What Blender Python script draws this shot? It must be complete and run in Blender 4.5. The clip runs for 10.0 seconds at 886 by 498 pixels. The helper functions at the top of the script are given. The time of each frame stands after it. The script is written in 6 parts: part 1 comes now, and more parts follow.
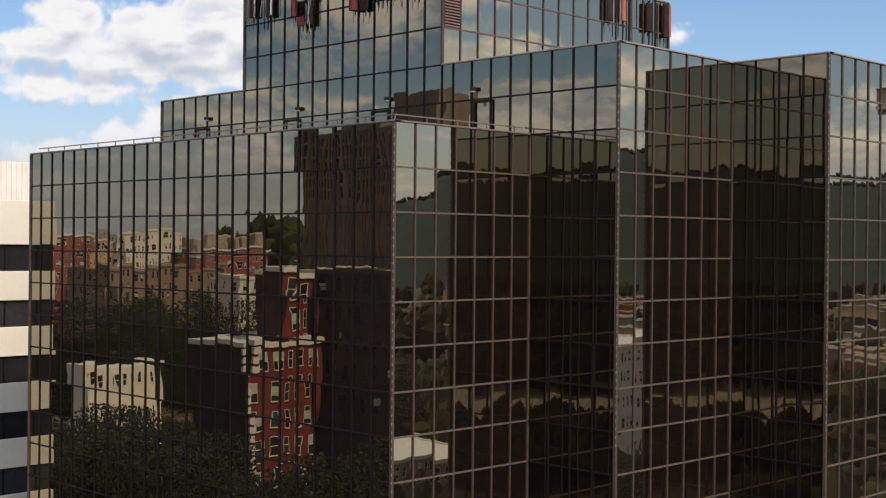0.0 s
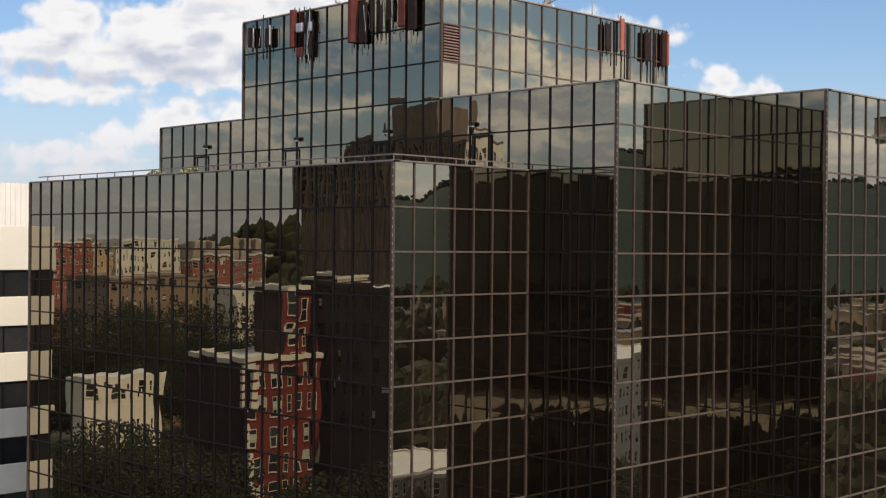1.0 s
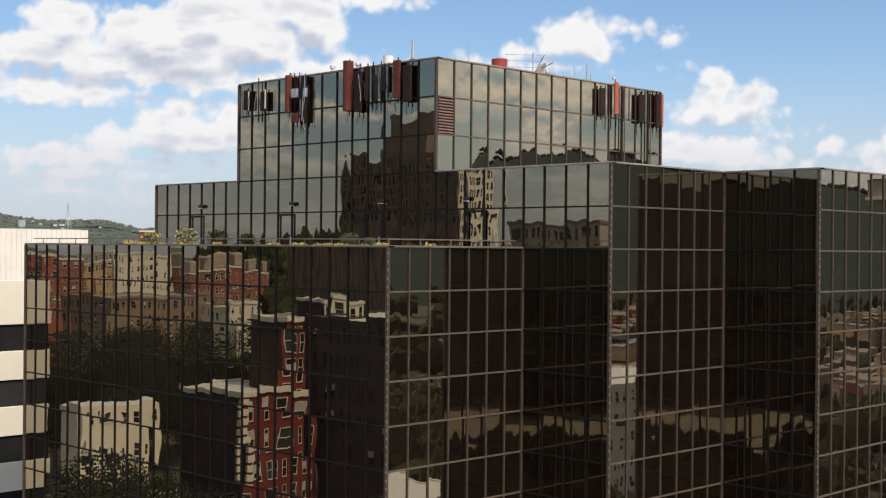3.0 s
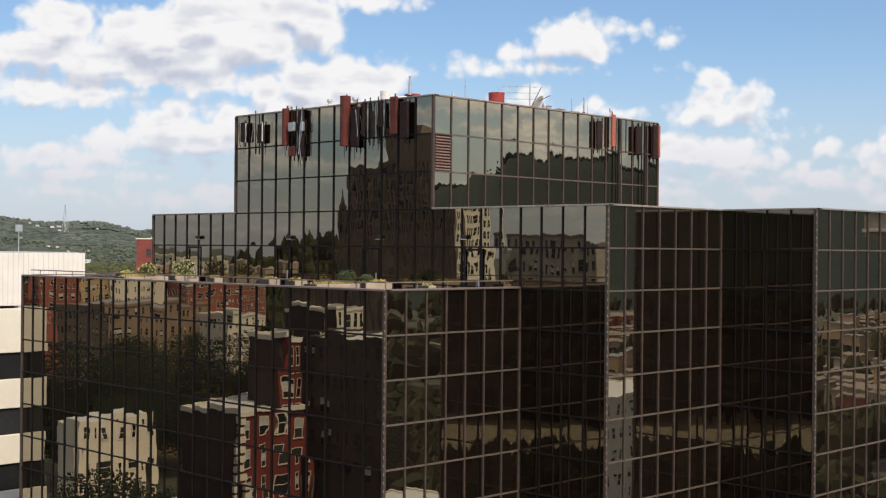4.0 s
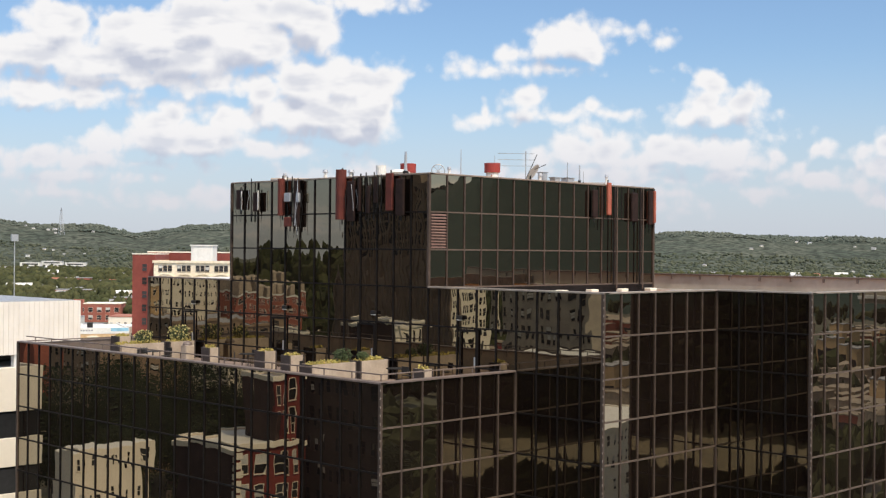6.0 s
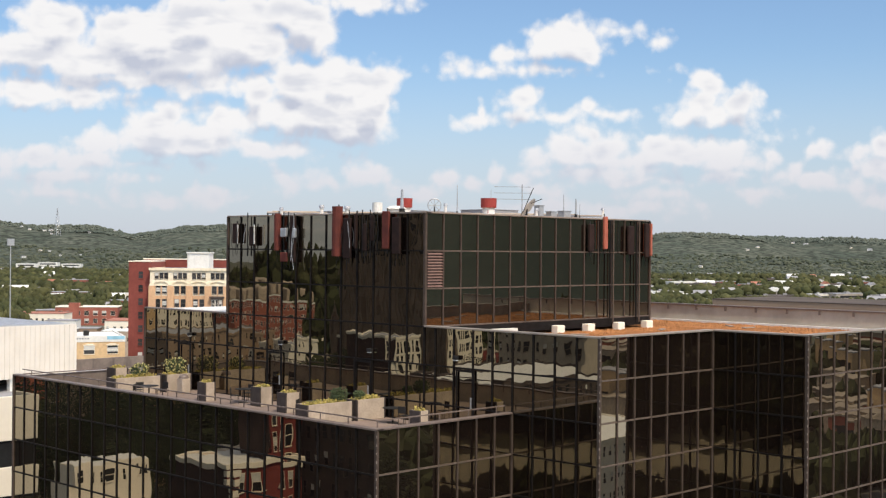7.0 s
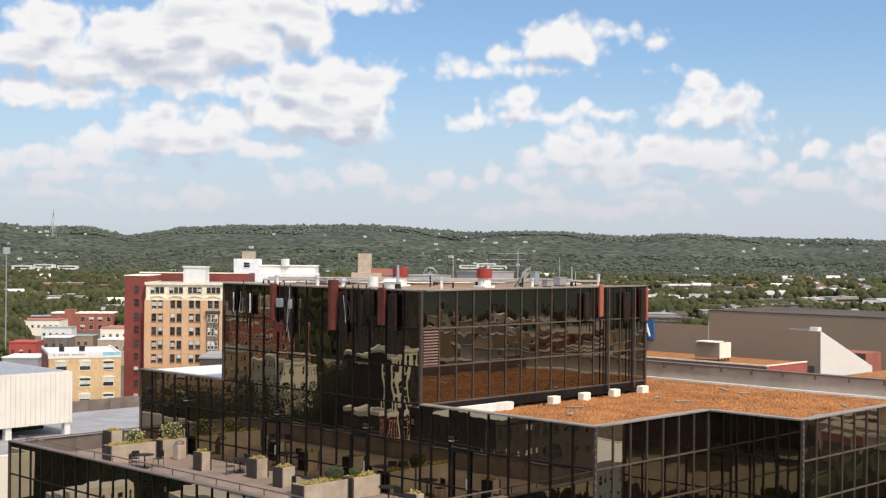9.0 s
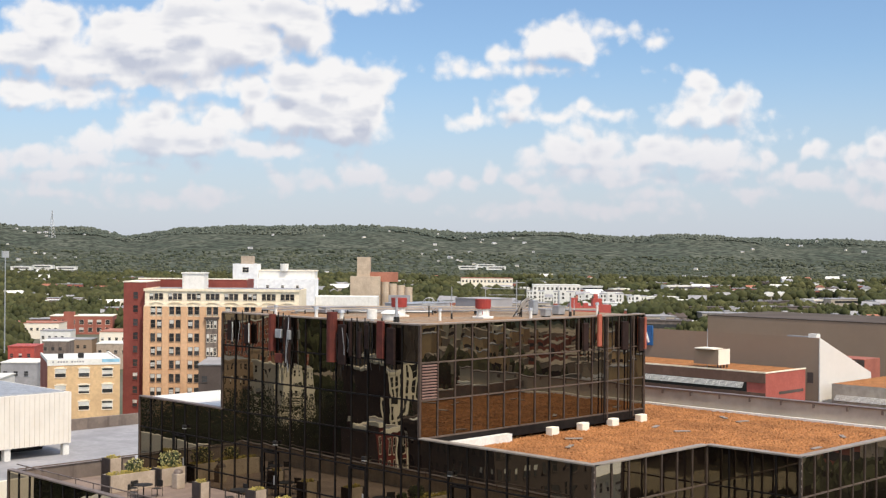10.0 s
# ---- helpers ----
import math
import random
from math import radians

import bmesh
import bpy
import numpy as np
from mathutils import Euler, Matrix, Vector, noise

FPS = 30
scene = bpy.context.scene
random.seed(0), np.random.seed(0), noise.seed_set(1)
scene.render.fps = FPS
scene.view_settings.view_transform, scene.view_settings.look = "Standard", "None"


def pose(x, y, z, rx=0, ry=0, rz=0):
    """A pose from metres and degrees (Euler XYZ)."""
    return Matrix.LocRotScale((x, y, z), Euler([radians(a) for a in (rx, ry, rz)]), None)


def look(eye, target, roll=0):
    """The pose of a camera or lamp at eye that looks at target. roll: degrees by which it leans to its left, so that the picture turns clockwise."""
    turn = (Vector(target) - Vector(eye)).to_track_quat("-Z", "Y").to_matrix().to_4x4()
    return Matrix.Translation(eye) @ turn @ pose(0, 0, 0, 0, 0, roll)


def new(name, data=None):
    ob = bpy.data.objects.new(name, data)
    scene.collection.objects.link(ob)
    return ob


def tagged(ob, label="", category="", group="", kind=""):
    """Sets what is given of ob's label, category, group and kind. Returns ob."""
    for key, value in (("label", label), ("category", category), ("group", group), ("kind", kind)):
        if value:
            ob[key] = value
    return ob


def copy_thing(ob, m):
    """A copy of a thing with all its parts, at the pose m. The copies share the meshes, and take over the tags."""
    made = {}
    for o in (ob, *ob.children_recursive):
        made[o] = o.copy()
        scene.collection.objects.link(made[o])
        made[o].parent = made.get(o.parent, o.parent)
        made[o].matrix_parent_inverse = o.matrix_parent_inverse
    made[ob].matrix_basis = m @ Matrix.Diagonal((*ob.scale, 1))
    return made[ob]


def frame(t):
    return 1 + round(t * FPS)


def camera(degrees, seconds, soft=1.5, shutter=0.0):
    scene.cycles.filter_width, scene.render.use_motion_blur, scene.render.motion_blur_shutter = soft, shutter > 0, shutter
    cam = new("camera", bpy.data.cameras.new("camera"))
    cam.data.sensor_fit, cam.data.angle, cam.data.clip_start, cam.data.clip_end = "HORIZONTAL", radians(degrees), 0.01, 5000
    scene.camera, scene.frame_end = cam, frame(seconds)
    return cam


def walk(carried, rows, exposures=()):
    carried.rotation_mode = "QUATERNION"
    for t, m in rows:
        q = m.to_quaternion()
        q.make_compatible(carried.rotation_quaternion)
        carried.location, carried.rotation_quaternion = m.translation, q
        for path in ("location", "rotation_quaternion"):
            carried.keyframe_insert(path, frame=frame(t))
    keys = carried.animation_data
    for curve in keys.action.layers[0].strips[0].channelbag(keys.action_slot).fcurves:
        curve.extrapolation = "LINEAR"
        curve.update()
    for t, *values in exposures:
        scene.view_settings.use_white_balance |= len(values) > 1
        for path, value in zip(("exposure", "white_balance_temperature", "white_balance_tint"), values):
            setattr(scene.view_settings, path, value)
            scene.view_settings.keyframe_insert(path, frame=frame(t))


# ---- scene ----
cam = camera(37.9, 10.0, soft=1.3)
# eye, point looked at, roll; heights above the terrace roof edge, which lies LIFT metres over the street
LIFT = 40.0
PATH = [
    (0.0, (-35.03, -38.16, -4.959), (-33.622, -36.740, -4.965), 0.5),
    (1.0, (-35.12, -38.23, -3.414), (-33.710, -36.811, -3.418), 0.5),
    (2.5, (-35.24, -38.35, -0.889), (-33.827, -36.935, -0.891), 0.5),
    (4.5, (-35.27, -38.38, 2.608), (-33.851, -36.970, 2.609), 0.5),
    (5.5, (-35.27, -38.38, 4.474), (-33.850, -36.972, 4.476), 0.5),
    (7.5, (-35.27, -38.36, 8.217), (-33.843, -36.959, 8.220), 0.5),
    (9.0, (-35.30, -38.37, 11.029), (-33.870, -36.971, 11.032), 0.5),
    (10.0, (-35.34, -38.42, 12.675), (-33.909, -37.022, 12.678), 0.5),
]
walk(cam, [(t, look((e[0], e[1], e[2] + LIFT), (g[0], g[1], g[2] + LIFT), r)) for t, e, g, r in PATH])

# ---- sun, sky and clouds ----
SUN_TO = Vector((-0.12, -0.55, 0.83)).normalized()
sun = new("sun", bpy.data.lights.new("sun", "SUN"))
sun.data.energy, sun.data.angle, sun.data.color = 4.0, radians(0.6), (1.0, 0.88, 0.71)
sun.matrix_world = look((60, -300, 250), Vector((60, -300, 250)) - SUN_TO)

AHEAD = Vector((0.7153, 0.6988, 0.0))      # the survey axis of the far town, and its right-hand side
SIDE = Vector((0.6988, -0.7153, 0.0))
STAND = Vector((-35.34, -38.42, 0.0))


def at(side, ahead, z=0.0):
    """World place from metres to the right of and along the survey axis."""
    return STAND + AHEAD * ahead + SIDE * side + Vector((0, 0, z))


class Nodes:
    """Short-hand for building node trees."""

    def __init__(self, tree):
        self.tree = tree

    def add(self, kind, **sets):
        n = self.tree.nodes.new(kind)
        for k, v in sets.items():
            setattr(n, k, v)
        return n

    def plug(self, node, slot, value):
        if value is None:
            return
        if isinstance(value, bpy.types.NodeSocket):
            self.tree.links.new(value, node.inputs[slot])
        else:
            node.inputs[slot].default_value = value

    def math(self, op, a, b=None, c=None, clamp=False):
        n = self.add("ShaderNodeMath", operation=op, use_clamp=clamp)
        for i, v in enumerate((a, b, c)):
            self.plug(n, i, v)
        return n.outputs[0]

    def vec(self, op, a, b=None, out=0):
        n = self.add("ShaderNodeVectorMath", operation=op)
        for i, v in enumerate((a, b)):
            self.plug(n, i, v)
        return n.outputs[out]

    def noise(self, vector, scale, detail=4.0, rough=0.55, dims="3D"):
        n = self.add("ShaderNodeTexNoise", noise_dimensions=dims)
        self.plug(n, "Vector", vector)
        n.inputs["Scale"].default_value, n.inputs["Detail"].default_value, n.inputs["Roughness"].default_value = scale, detail, rough
        return n.outputs["Fac"]

    def ramp(self, fac, a, b, lo=0.0, hi=1.0, smooth=True):
        n = self.add("ShaderNodeMapRange", interpolation_type="SMOOTHSTEP" if smooth else "LINEAR")
        for i, v in enumerate((fac, a, b, lo, hi)):
            self.plug(n, i, v)
        return n.outputs[0]

    def mix(self, fac, a, b, blend="MIX"):
        n = self.add("ShaderNodeMix", data_type="RGBA", blend_type=blend)
        self.plug(n, 0, fac)
        for slot, v in ((6, a), (7, b)):
            self.plug(n, slot, (*v, 1) if isinstance(v, tuple) and len(v) == 3 else v)
        return n.outputs[2]

    def xyz(self, x, y, z=0.0):
        n = self.add("ShaderNodeCombineXYZ")
        for i, v in enumerate((x, y, z)):
            self.plug(n, i, v)
        return n.outputs[0]


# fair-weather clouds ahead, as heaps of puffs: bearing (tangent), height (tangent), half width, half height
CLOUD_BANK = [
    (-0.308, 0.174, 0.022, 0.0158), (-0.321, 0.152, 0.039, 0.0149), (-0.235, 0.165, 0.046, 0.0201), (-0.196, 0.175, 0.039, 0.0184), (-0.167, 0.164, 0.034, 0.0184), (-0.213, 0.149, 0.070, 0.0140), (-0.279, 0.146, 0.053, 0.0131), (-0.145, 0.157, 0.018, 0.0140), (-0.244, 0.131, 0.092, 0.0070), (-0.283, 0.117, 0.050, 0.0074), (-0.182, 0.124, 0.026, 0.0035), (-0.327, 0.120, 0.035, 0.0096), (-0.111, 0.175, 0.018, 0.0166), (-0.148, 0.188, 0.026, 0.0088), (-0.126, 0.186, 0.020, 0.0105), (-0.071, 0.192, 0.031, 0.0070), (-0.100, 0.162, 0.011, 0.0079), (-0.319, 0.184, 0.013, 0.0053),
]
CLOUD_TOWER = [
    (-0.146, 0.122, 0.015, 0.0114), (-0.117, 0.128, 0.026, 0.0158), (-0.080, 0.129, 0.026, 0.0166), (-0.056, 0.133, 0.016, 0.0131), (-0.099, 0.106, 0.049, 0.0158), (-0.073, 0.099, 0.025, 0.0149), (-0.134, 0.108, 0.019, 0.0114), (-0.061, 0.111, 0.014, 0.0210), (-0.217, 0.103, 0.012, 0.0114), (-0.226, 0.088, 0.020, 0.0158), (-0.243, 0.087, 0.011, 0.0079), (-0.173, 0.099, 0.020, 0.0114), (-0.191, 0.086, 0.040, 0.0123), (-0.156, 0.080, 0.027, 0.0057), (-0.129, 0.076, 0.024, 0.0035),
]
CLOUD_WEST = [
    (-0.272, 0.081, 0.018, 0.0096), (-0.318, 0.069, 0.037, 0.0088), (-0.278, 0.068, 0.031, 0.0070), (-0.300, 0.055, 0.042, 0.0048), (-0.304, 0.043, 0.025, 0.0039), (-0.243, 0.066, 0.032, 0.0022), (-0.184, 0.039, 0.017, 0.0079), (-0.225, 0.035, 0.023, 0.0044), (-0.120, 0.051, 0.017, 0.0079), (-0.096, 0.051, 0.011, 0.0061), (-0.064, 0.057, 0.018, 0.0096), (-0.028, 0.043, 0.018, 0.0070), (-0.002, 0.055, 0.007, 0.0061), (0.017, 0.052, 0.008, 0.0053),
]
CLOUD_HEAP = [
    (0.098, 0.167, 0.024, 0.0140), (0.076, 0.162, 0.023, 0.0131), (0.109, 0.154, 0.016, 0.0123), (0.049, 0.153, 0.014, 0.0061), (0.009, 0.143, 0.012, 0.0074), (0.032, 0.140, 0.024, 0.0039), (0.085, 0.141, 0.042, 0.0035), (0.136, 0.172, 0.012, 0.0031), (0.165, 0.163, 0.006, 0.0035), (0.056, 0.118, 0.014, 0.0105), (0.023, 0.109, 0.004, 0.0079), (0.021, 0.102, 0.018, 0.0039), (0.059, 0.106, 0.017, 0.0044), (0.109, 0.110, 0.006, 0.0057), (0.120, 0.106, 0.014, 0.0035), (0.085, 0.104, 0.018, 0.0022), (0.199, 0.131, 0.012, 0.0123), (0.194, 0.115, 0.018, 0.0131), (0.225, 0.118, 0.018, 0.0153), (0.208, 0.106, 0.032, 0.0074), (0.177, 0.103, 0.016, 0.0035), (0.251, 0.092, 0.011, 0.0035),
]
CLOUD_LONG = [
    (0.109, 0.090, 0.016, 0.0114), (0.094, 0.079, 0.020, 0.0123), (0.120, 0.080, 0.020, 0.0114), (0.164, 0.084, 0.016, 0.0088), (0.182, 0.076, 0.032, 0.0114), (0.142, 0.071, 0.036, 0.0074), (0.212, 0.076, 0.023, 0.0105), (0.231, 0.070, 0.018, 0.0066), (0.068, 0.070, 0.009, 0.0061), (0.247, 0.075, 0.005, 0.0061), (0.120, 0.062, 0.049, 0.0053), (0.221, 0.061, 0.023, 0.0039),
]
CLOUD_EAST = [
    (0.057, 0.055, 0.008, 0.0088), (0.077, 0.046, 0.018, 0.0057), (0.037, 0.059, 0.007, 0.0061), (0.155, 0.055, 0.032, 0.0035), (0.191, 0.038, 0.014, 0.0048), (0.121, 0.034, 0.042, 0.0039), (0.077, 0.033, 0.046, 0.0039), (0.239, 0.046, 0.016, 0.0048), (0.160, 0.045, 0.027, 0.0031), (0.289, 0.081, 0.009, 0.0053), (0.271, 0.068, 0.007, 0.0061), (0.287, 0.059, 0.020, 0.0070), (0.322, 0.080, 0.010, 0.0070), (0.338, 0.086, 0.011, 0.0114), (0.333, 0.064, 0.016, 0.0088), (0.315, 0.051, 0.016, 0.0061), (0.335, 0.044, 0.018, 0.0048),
]

world = bpy.data.worlds.new("world")
scene.world = world
world.use_nodes = True
world.node_tree.nodes.clear()

tree = bpy.data.node_groups.new("cloud_cover", "ShaderNodeTree")
tree.interface.new_socket("Place", in_out="INPUT", socket_type="NodeSocketVector")
tree.interface.new_socket("Cover", in_out="OUTPUT", socket_type="NodeSocketFloat")
tree.interface.new_socket("Mass", in_out="OUTPUT", socket_type="NodeSocketFloat")
g = Nodes(tree)
g_in, g_out = g.add("NodeGroupInput"), g.add("NodeGroupOutput")
swirl = g.add("ShaderNodeTexNoise", noise_dimensions="2D")
g.plug(swirl, "Vector", g_in.outputs[0])
swirl.inputs["Scale"].default_value, swirl.inputs["Detail"].default_value = 30.0, 1.5
spot = g.vec("ADD", g_in.outputs[0], g.vec("MULTIPLY", g.vec("SUBTRACT", swirl.outputs["Color"], (0.5, 0.5, 0.5)), (0.016, 0.009, 0.0)))
best = None
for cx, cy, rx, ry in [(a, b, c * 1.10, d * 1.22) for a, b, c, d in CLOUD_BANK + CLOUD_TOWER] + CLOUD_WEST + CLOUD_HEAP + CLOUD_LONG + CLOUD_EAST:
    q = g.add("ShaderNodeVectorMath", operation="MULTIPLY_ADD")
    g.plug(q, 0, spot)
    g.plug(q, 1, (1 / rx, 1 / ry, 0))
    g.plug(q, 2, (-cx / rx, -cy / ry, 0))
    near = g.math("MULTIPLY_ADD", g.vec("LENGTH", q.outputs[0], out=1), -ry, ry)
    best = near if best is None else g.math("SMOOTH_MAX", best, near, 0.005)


def heads(scale):
    """Rounded cauliflower heads."""
    v = g.add("ShaderNodeTexVoronoi", voronoi_dimensions="2D", feature="SMOOTH_F1")
    g.plug(v, "Vector", spot)
    v.inputs["Scale"].default_value, v.inputs["Smoothness"].default_value = scale, 0.35
    return g.math("SUBTRACT", 0.42, v.outputs["Distance"])


puff = g.math("MULTIPLY_ADD", heads(42.0), 0.009, g.math("MULTIPLY", heads(115.0), 0.0045))
curl = g.noise(g_in.outputs[0], 60.0, 5.0, 0.6, "2D")
puff = g.math("ADD", puff, g.math("MULTIPLY_ADD", curl, 0.010, -0.0038))
tree.links.new(g.math("ADD", best, puff), g_out.inputs[0])
tree.links.new(g.math("ADD", g.math("MINIMUM", best, 0.016), g.math("MULTIPLY", puff, 0.5)), g_out.inputs[1])

w = Nodes(world.node_tree)
ray = w.add("ShaderNodeTexCoord").outputs["Generated"]
sky = w.add("ShaderNodeTexSky", sky_type="NISHITA", sun_disc=False)
sky.sun_elevation = math.asin(SUN_TO.z)
sky.sun_rotation = math.atan2(SUN_TO.x, SUN_TO.y)
sky.air_density, sky.dust_density, sky.ozone_density, sky.altitude = 1.0, 0.8, 1.5, 200
SKY = 0.105
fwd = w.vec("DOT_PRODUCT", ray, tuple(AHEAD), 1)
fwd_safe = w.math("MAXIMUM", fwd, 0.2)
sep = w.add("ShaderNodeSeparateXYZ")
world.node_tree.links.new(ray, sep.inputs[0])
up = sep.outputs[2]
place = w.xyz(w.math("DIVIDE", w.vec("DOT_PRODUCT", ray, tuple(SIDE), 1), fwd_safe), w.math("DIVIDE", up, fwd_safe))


def cover(at_place):
    n = w.add("ShaderNodeGroup")
    n.node_tree = tree
    world.node_tree.links.new(at_place, n.inputs[0])
    return n.outputs


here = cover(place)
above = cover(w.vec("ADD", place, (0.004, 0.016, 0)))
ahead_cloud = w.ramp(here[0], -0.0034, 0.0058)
# the broken cover over the rest of the sky
dome = w.vec("DIVIDE", ray, w.xyz(*(w.math("MAXIMUM", w.math("ADD", up, 0.12), 0.05),) * 3))
deck = w.noise(dome, 1.15, 7.0, 0.55)
rest_cloud = w.ramp(deck, 0.47, 0.60)
in_front = w.ramp(fwd, 0.84, 0.90)
cloud = w.math("ADD", w.math("MULTIPLY", ahead_cloud, in_front), w.math("MULTIPLY", rest_cloud, w.math("SUBTRACT", 1.0, in_front)))
cloud = w.math("MULTIPLY", cloud, w.ramp(up, 0.02, 0.10, 0.42, 1.0))
# undersides: where the cloud thickens upwards
billow = w.noise(w.vec("MULTIPLY", place, (1, 2.6, 1)), 20.0, 3.0, 0.5, "2D")
under = w.math("SUBTRACT", above[1], here[1])
grey = w.math("ADD", w.ramp(under, -0.001, 0.013), w.math("MULTIPLY", w.ramp(here[1], 0.004, 0.014), w.ramp(billow, 0.42, 0.66, 0.0, 0.55)), clamp=True)
grey_rest = w.ramp(w.noise(dome, 2.6, 5.0, 0.55), 0.42, 0.62)
grey = w.math("ADD", w.math("MULTIPLY", grey, in_front), w.math("MULTIPLY", grey_rest, w.math("SUBTRACT", 1.0, in_front)))
CLOUD_WHITE, CLOUD_GREY, CLOUD_LOW = (0.925, 0.915, 0.92), (0.55, 0.585, 0.69), (0.82, 0.75, 0.78)
cloud_colour = w.mix(grey, w.mix(w.ramp(up, 0.03, 0.10), CLOUD_LOW, CLOUD_WHITE), CLOUD_GREY)
# clouds lit from the front, away from the sun, are brighter still
front_lit = w.ramp(in_front, 0.0, 1.0, 1.25, 1.0)
cloud_colour = w.vec("MULTIPLY", cloud_colour, w.xyz(front_lit, front_lit, front_lit))
clear = w.mix(1.0, sky.outputs[0], (SKY * 1.04, SKY * 1.16, SKY * 1.30), "MULTIPLY")
# pale haze low over the land
clear = w.mix(w.ramp(up, 0.0, 0.16, 0.72, 0.0), clear, (0.585, 0.620, 0.740))
lit = w.mix(cloud, clear, cloud_colour)
# the sky brightens towards the sun
toward = w.ramp(w.vec("DOT_PRODUCT", ray, tuple(SUN_TO), 1), -0.1, 0.75, 0.0, 1.0)
lit = w.vec("MULTIPLY", lit, w.vec("ADD", w.vec("MULTIPLY", w.xyz(toward, toward, toward), (1.15, 1.0, 0.82)), (1.0, 1.0, 1.0)))
back = w.add("ShaderNodeBackground")
world.node_tree.links.new(lit, back.inputs[0])
back.inputs[1].default_value = 1.0
world.node_tree.links.new(back.outputs[0], w.add("ShaderNodeOutputWorld").inputs[0])


# ---- materials ----
def material(name, colour, second=None, scale=2.0, rough=0.7, metal=0.0, bump=0.0, fine=None, spread=0.0, spec=0.5, stretch=(1, 1, 1), stain=0.0, grit=0.35):
    """A surface with grain and patches at two scales; spread varies it from piece to piece."""
    m = bpy.data.materials.new(name)
    m.use_nodes = True
    n = Nodes(m.node_tree)
    bsdf = m.node_tree.nodes["Principled BSDF"]
    spot = n.add("ShaderNodeNewGeometry").outputs["Position"]
    spot = n.vec("MULTIPLY", spot, stretch)
    second = second or tuple(c * 0.78 for c in colour)
    coarse = n.noise(spot, scale, 5.0)
    grain = n.noise(spot, fine or scale * 9, 3.0)
    tone = n.mix(n.ramp(coarse, 0.35, 0.65), colour, second)
    tone = n.mix(n.ramp(grain, 0.36, 0.64, 0.0, grit), tone, tuple(c * (0.75 - 0.4 * grit) for c in colour))
    if stain:
        runs = n.noise(n.vec("MULTIPLY", spot, (1.3, 1.3, 0.12)), 1.1, 4.0)
        tone = n.mix(n.ramp(runs, 0.52, 0.72, 0.0, stain), tone, (0.03, 0.025, 0.02))
    if spread:
        info = n.add("ShaderNodeObjectInfo").outputs["Random"]
        isle = n.add("ShaderNodeNewGeometry").outputs["Random Per Island"]
        r = n.math("FRACT", n.math("ADD", info, isle))
        hsv = n.add("ShaderNodeHueSaturation")
        n.plug(hsv, "Value", n.ramp(r, 0, 1, 1 - spread, 1 + spread, False))
        n.plug(hsv, "Color", tone)
        tone = hsv.outputs[0]
    n.plug(bsdf, "Base Color", tone)
    n.plug(bsdf, "Roughness", n.ramp(coarse, 0.2, 0.8, max(rough - 0.1, 0.02), min(rough + 0.1, 1)))
    bsdf.inputs["Metallic"].default_value = metal
    bsdf.inputs["Specular IOR Level"].default_value = spec
    if bump:
        b = n.add("ShaderNodeBump")
        b.inputs["Strength"].default_value, b.inputs["Distance"].default_value = 0.6, bump
        n.plug(b, "Height", grain)
        n.plug(bsdf, "Normal", b.outputs[0])
    return m


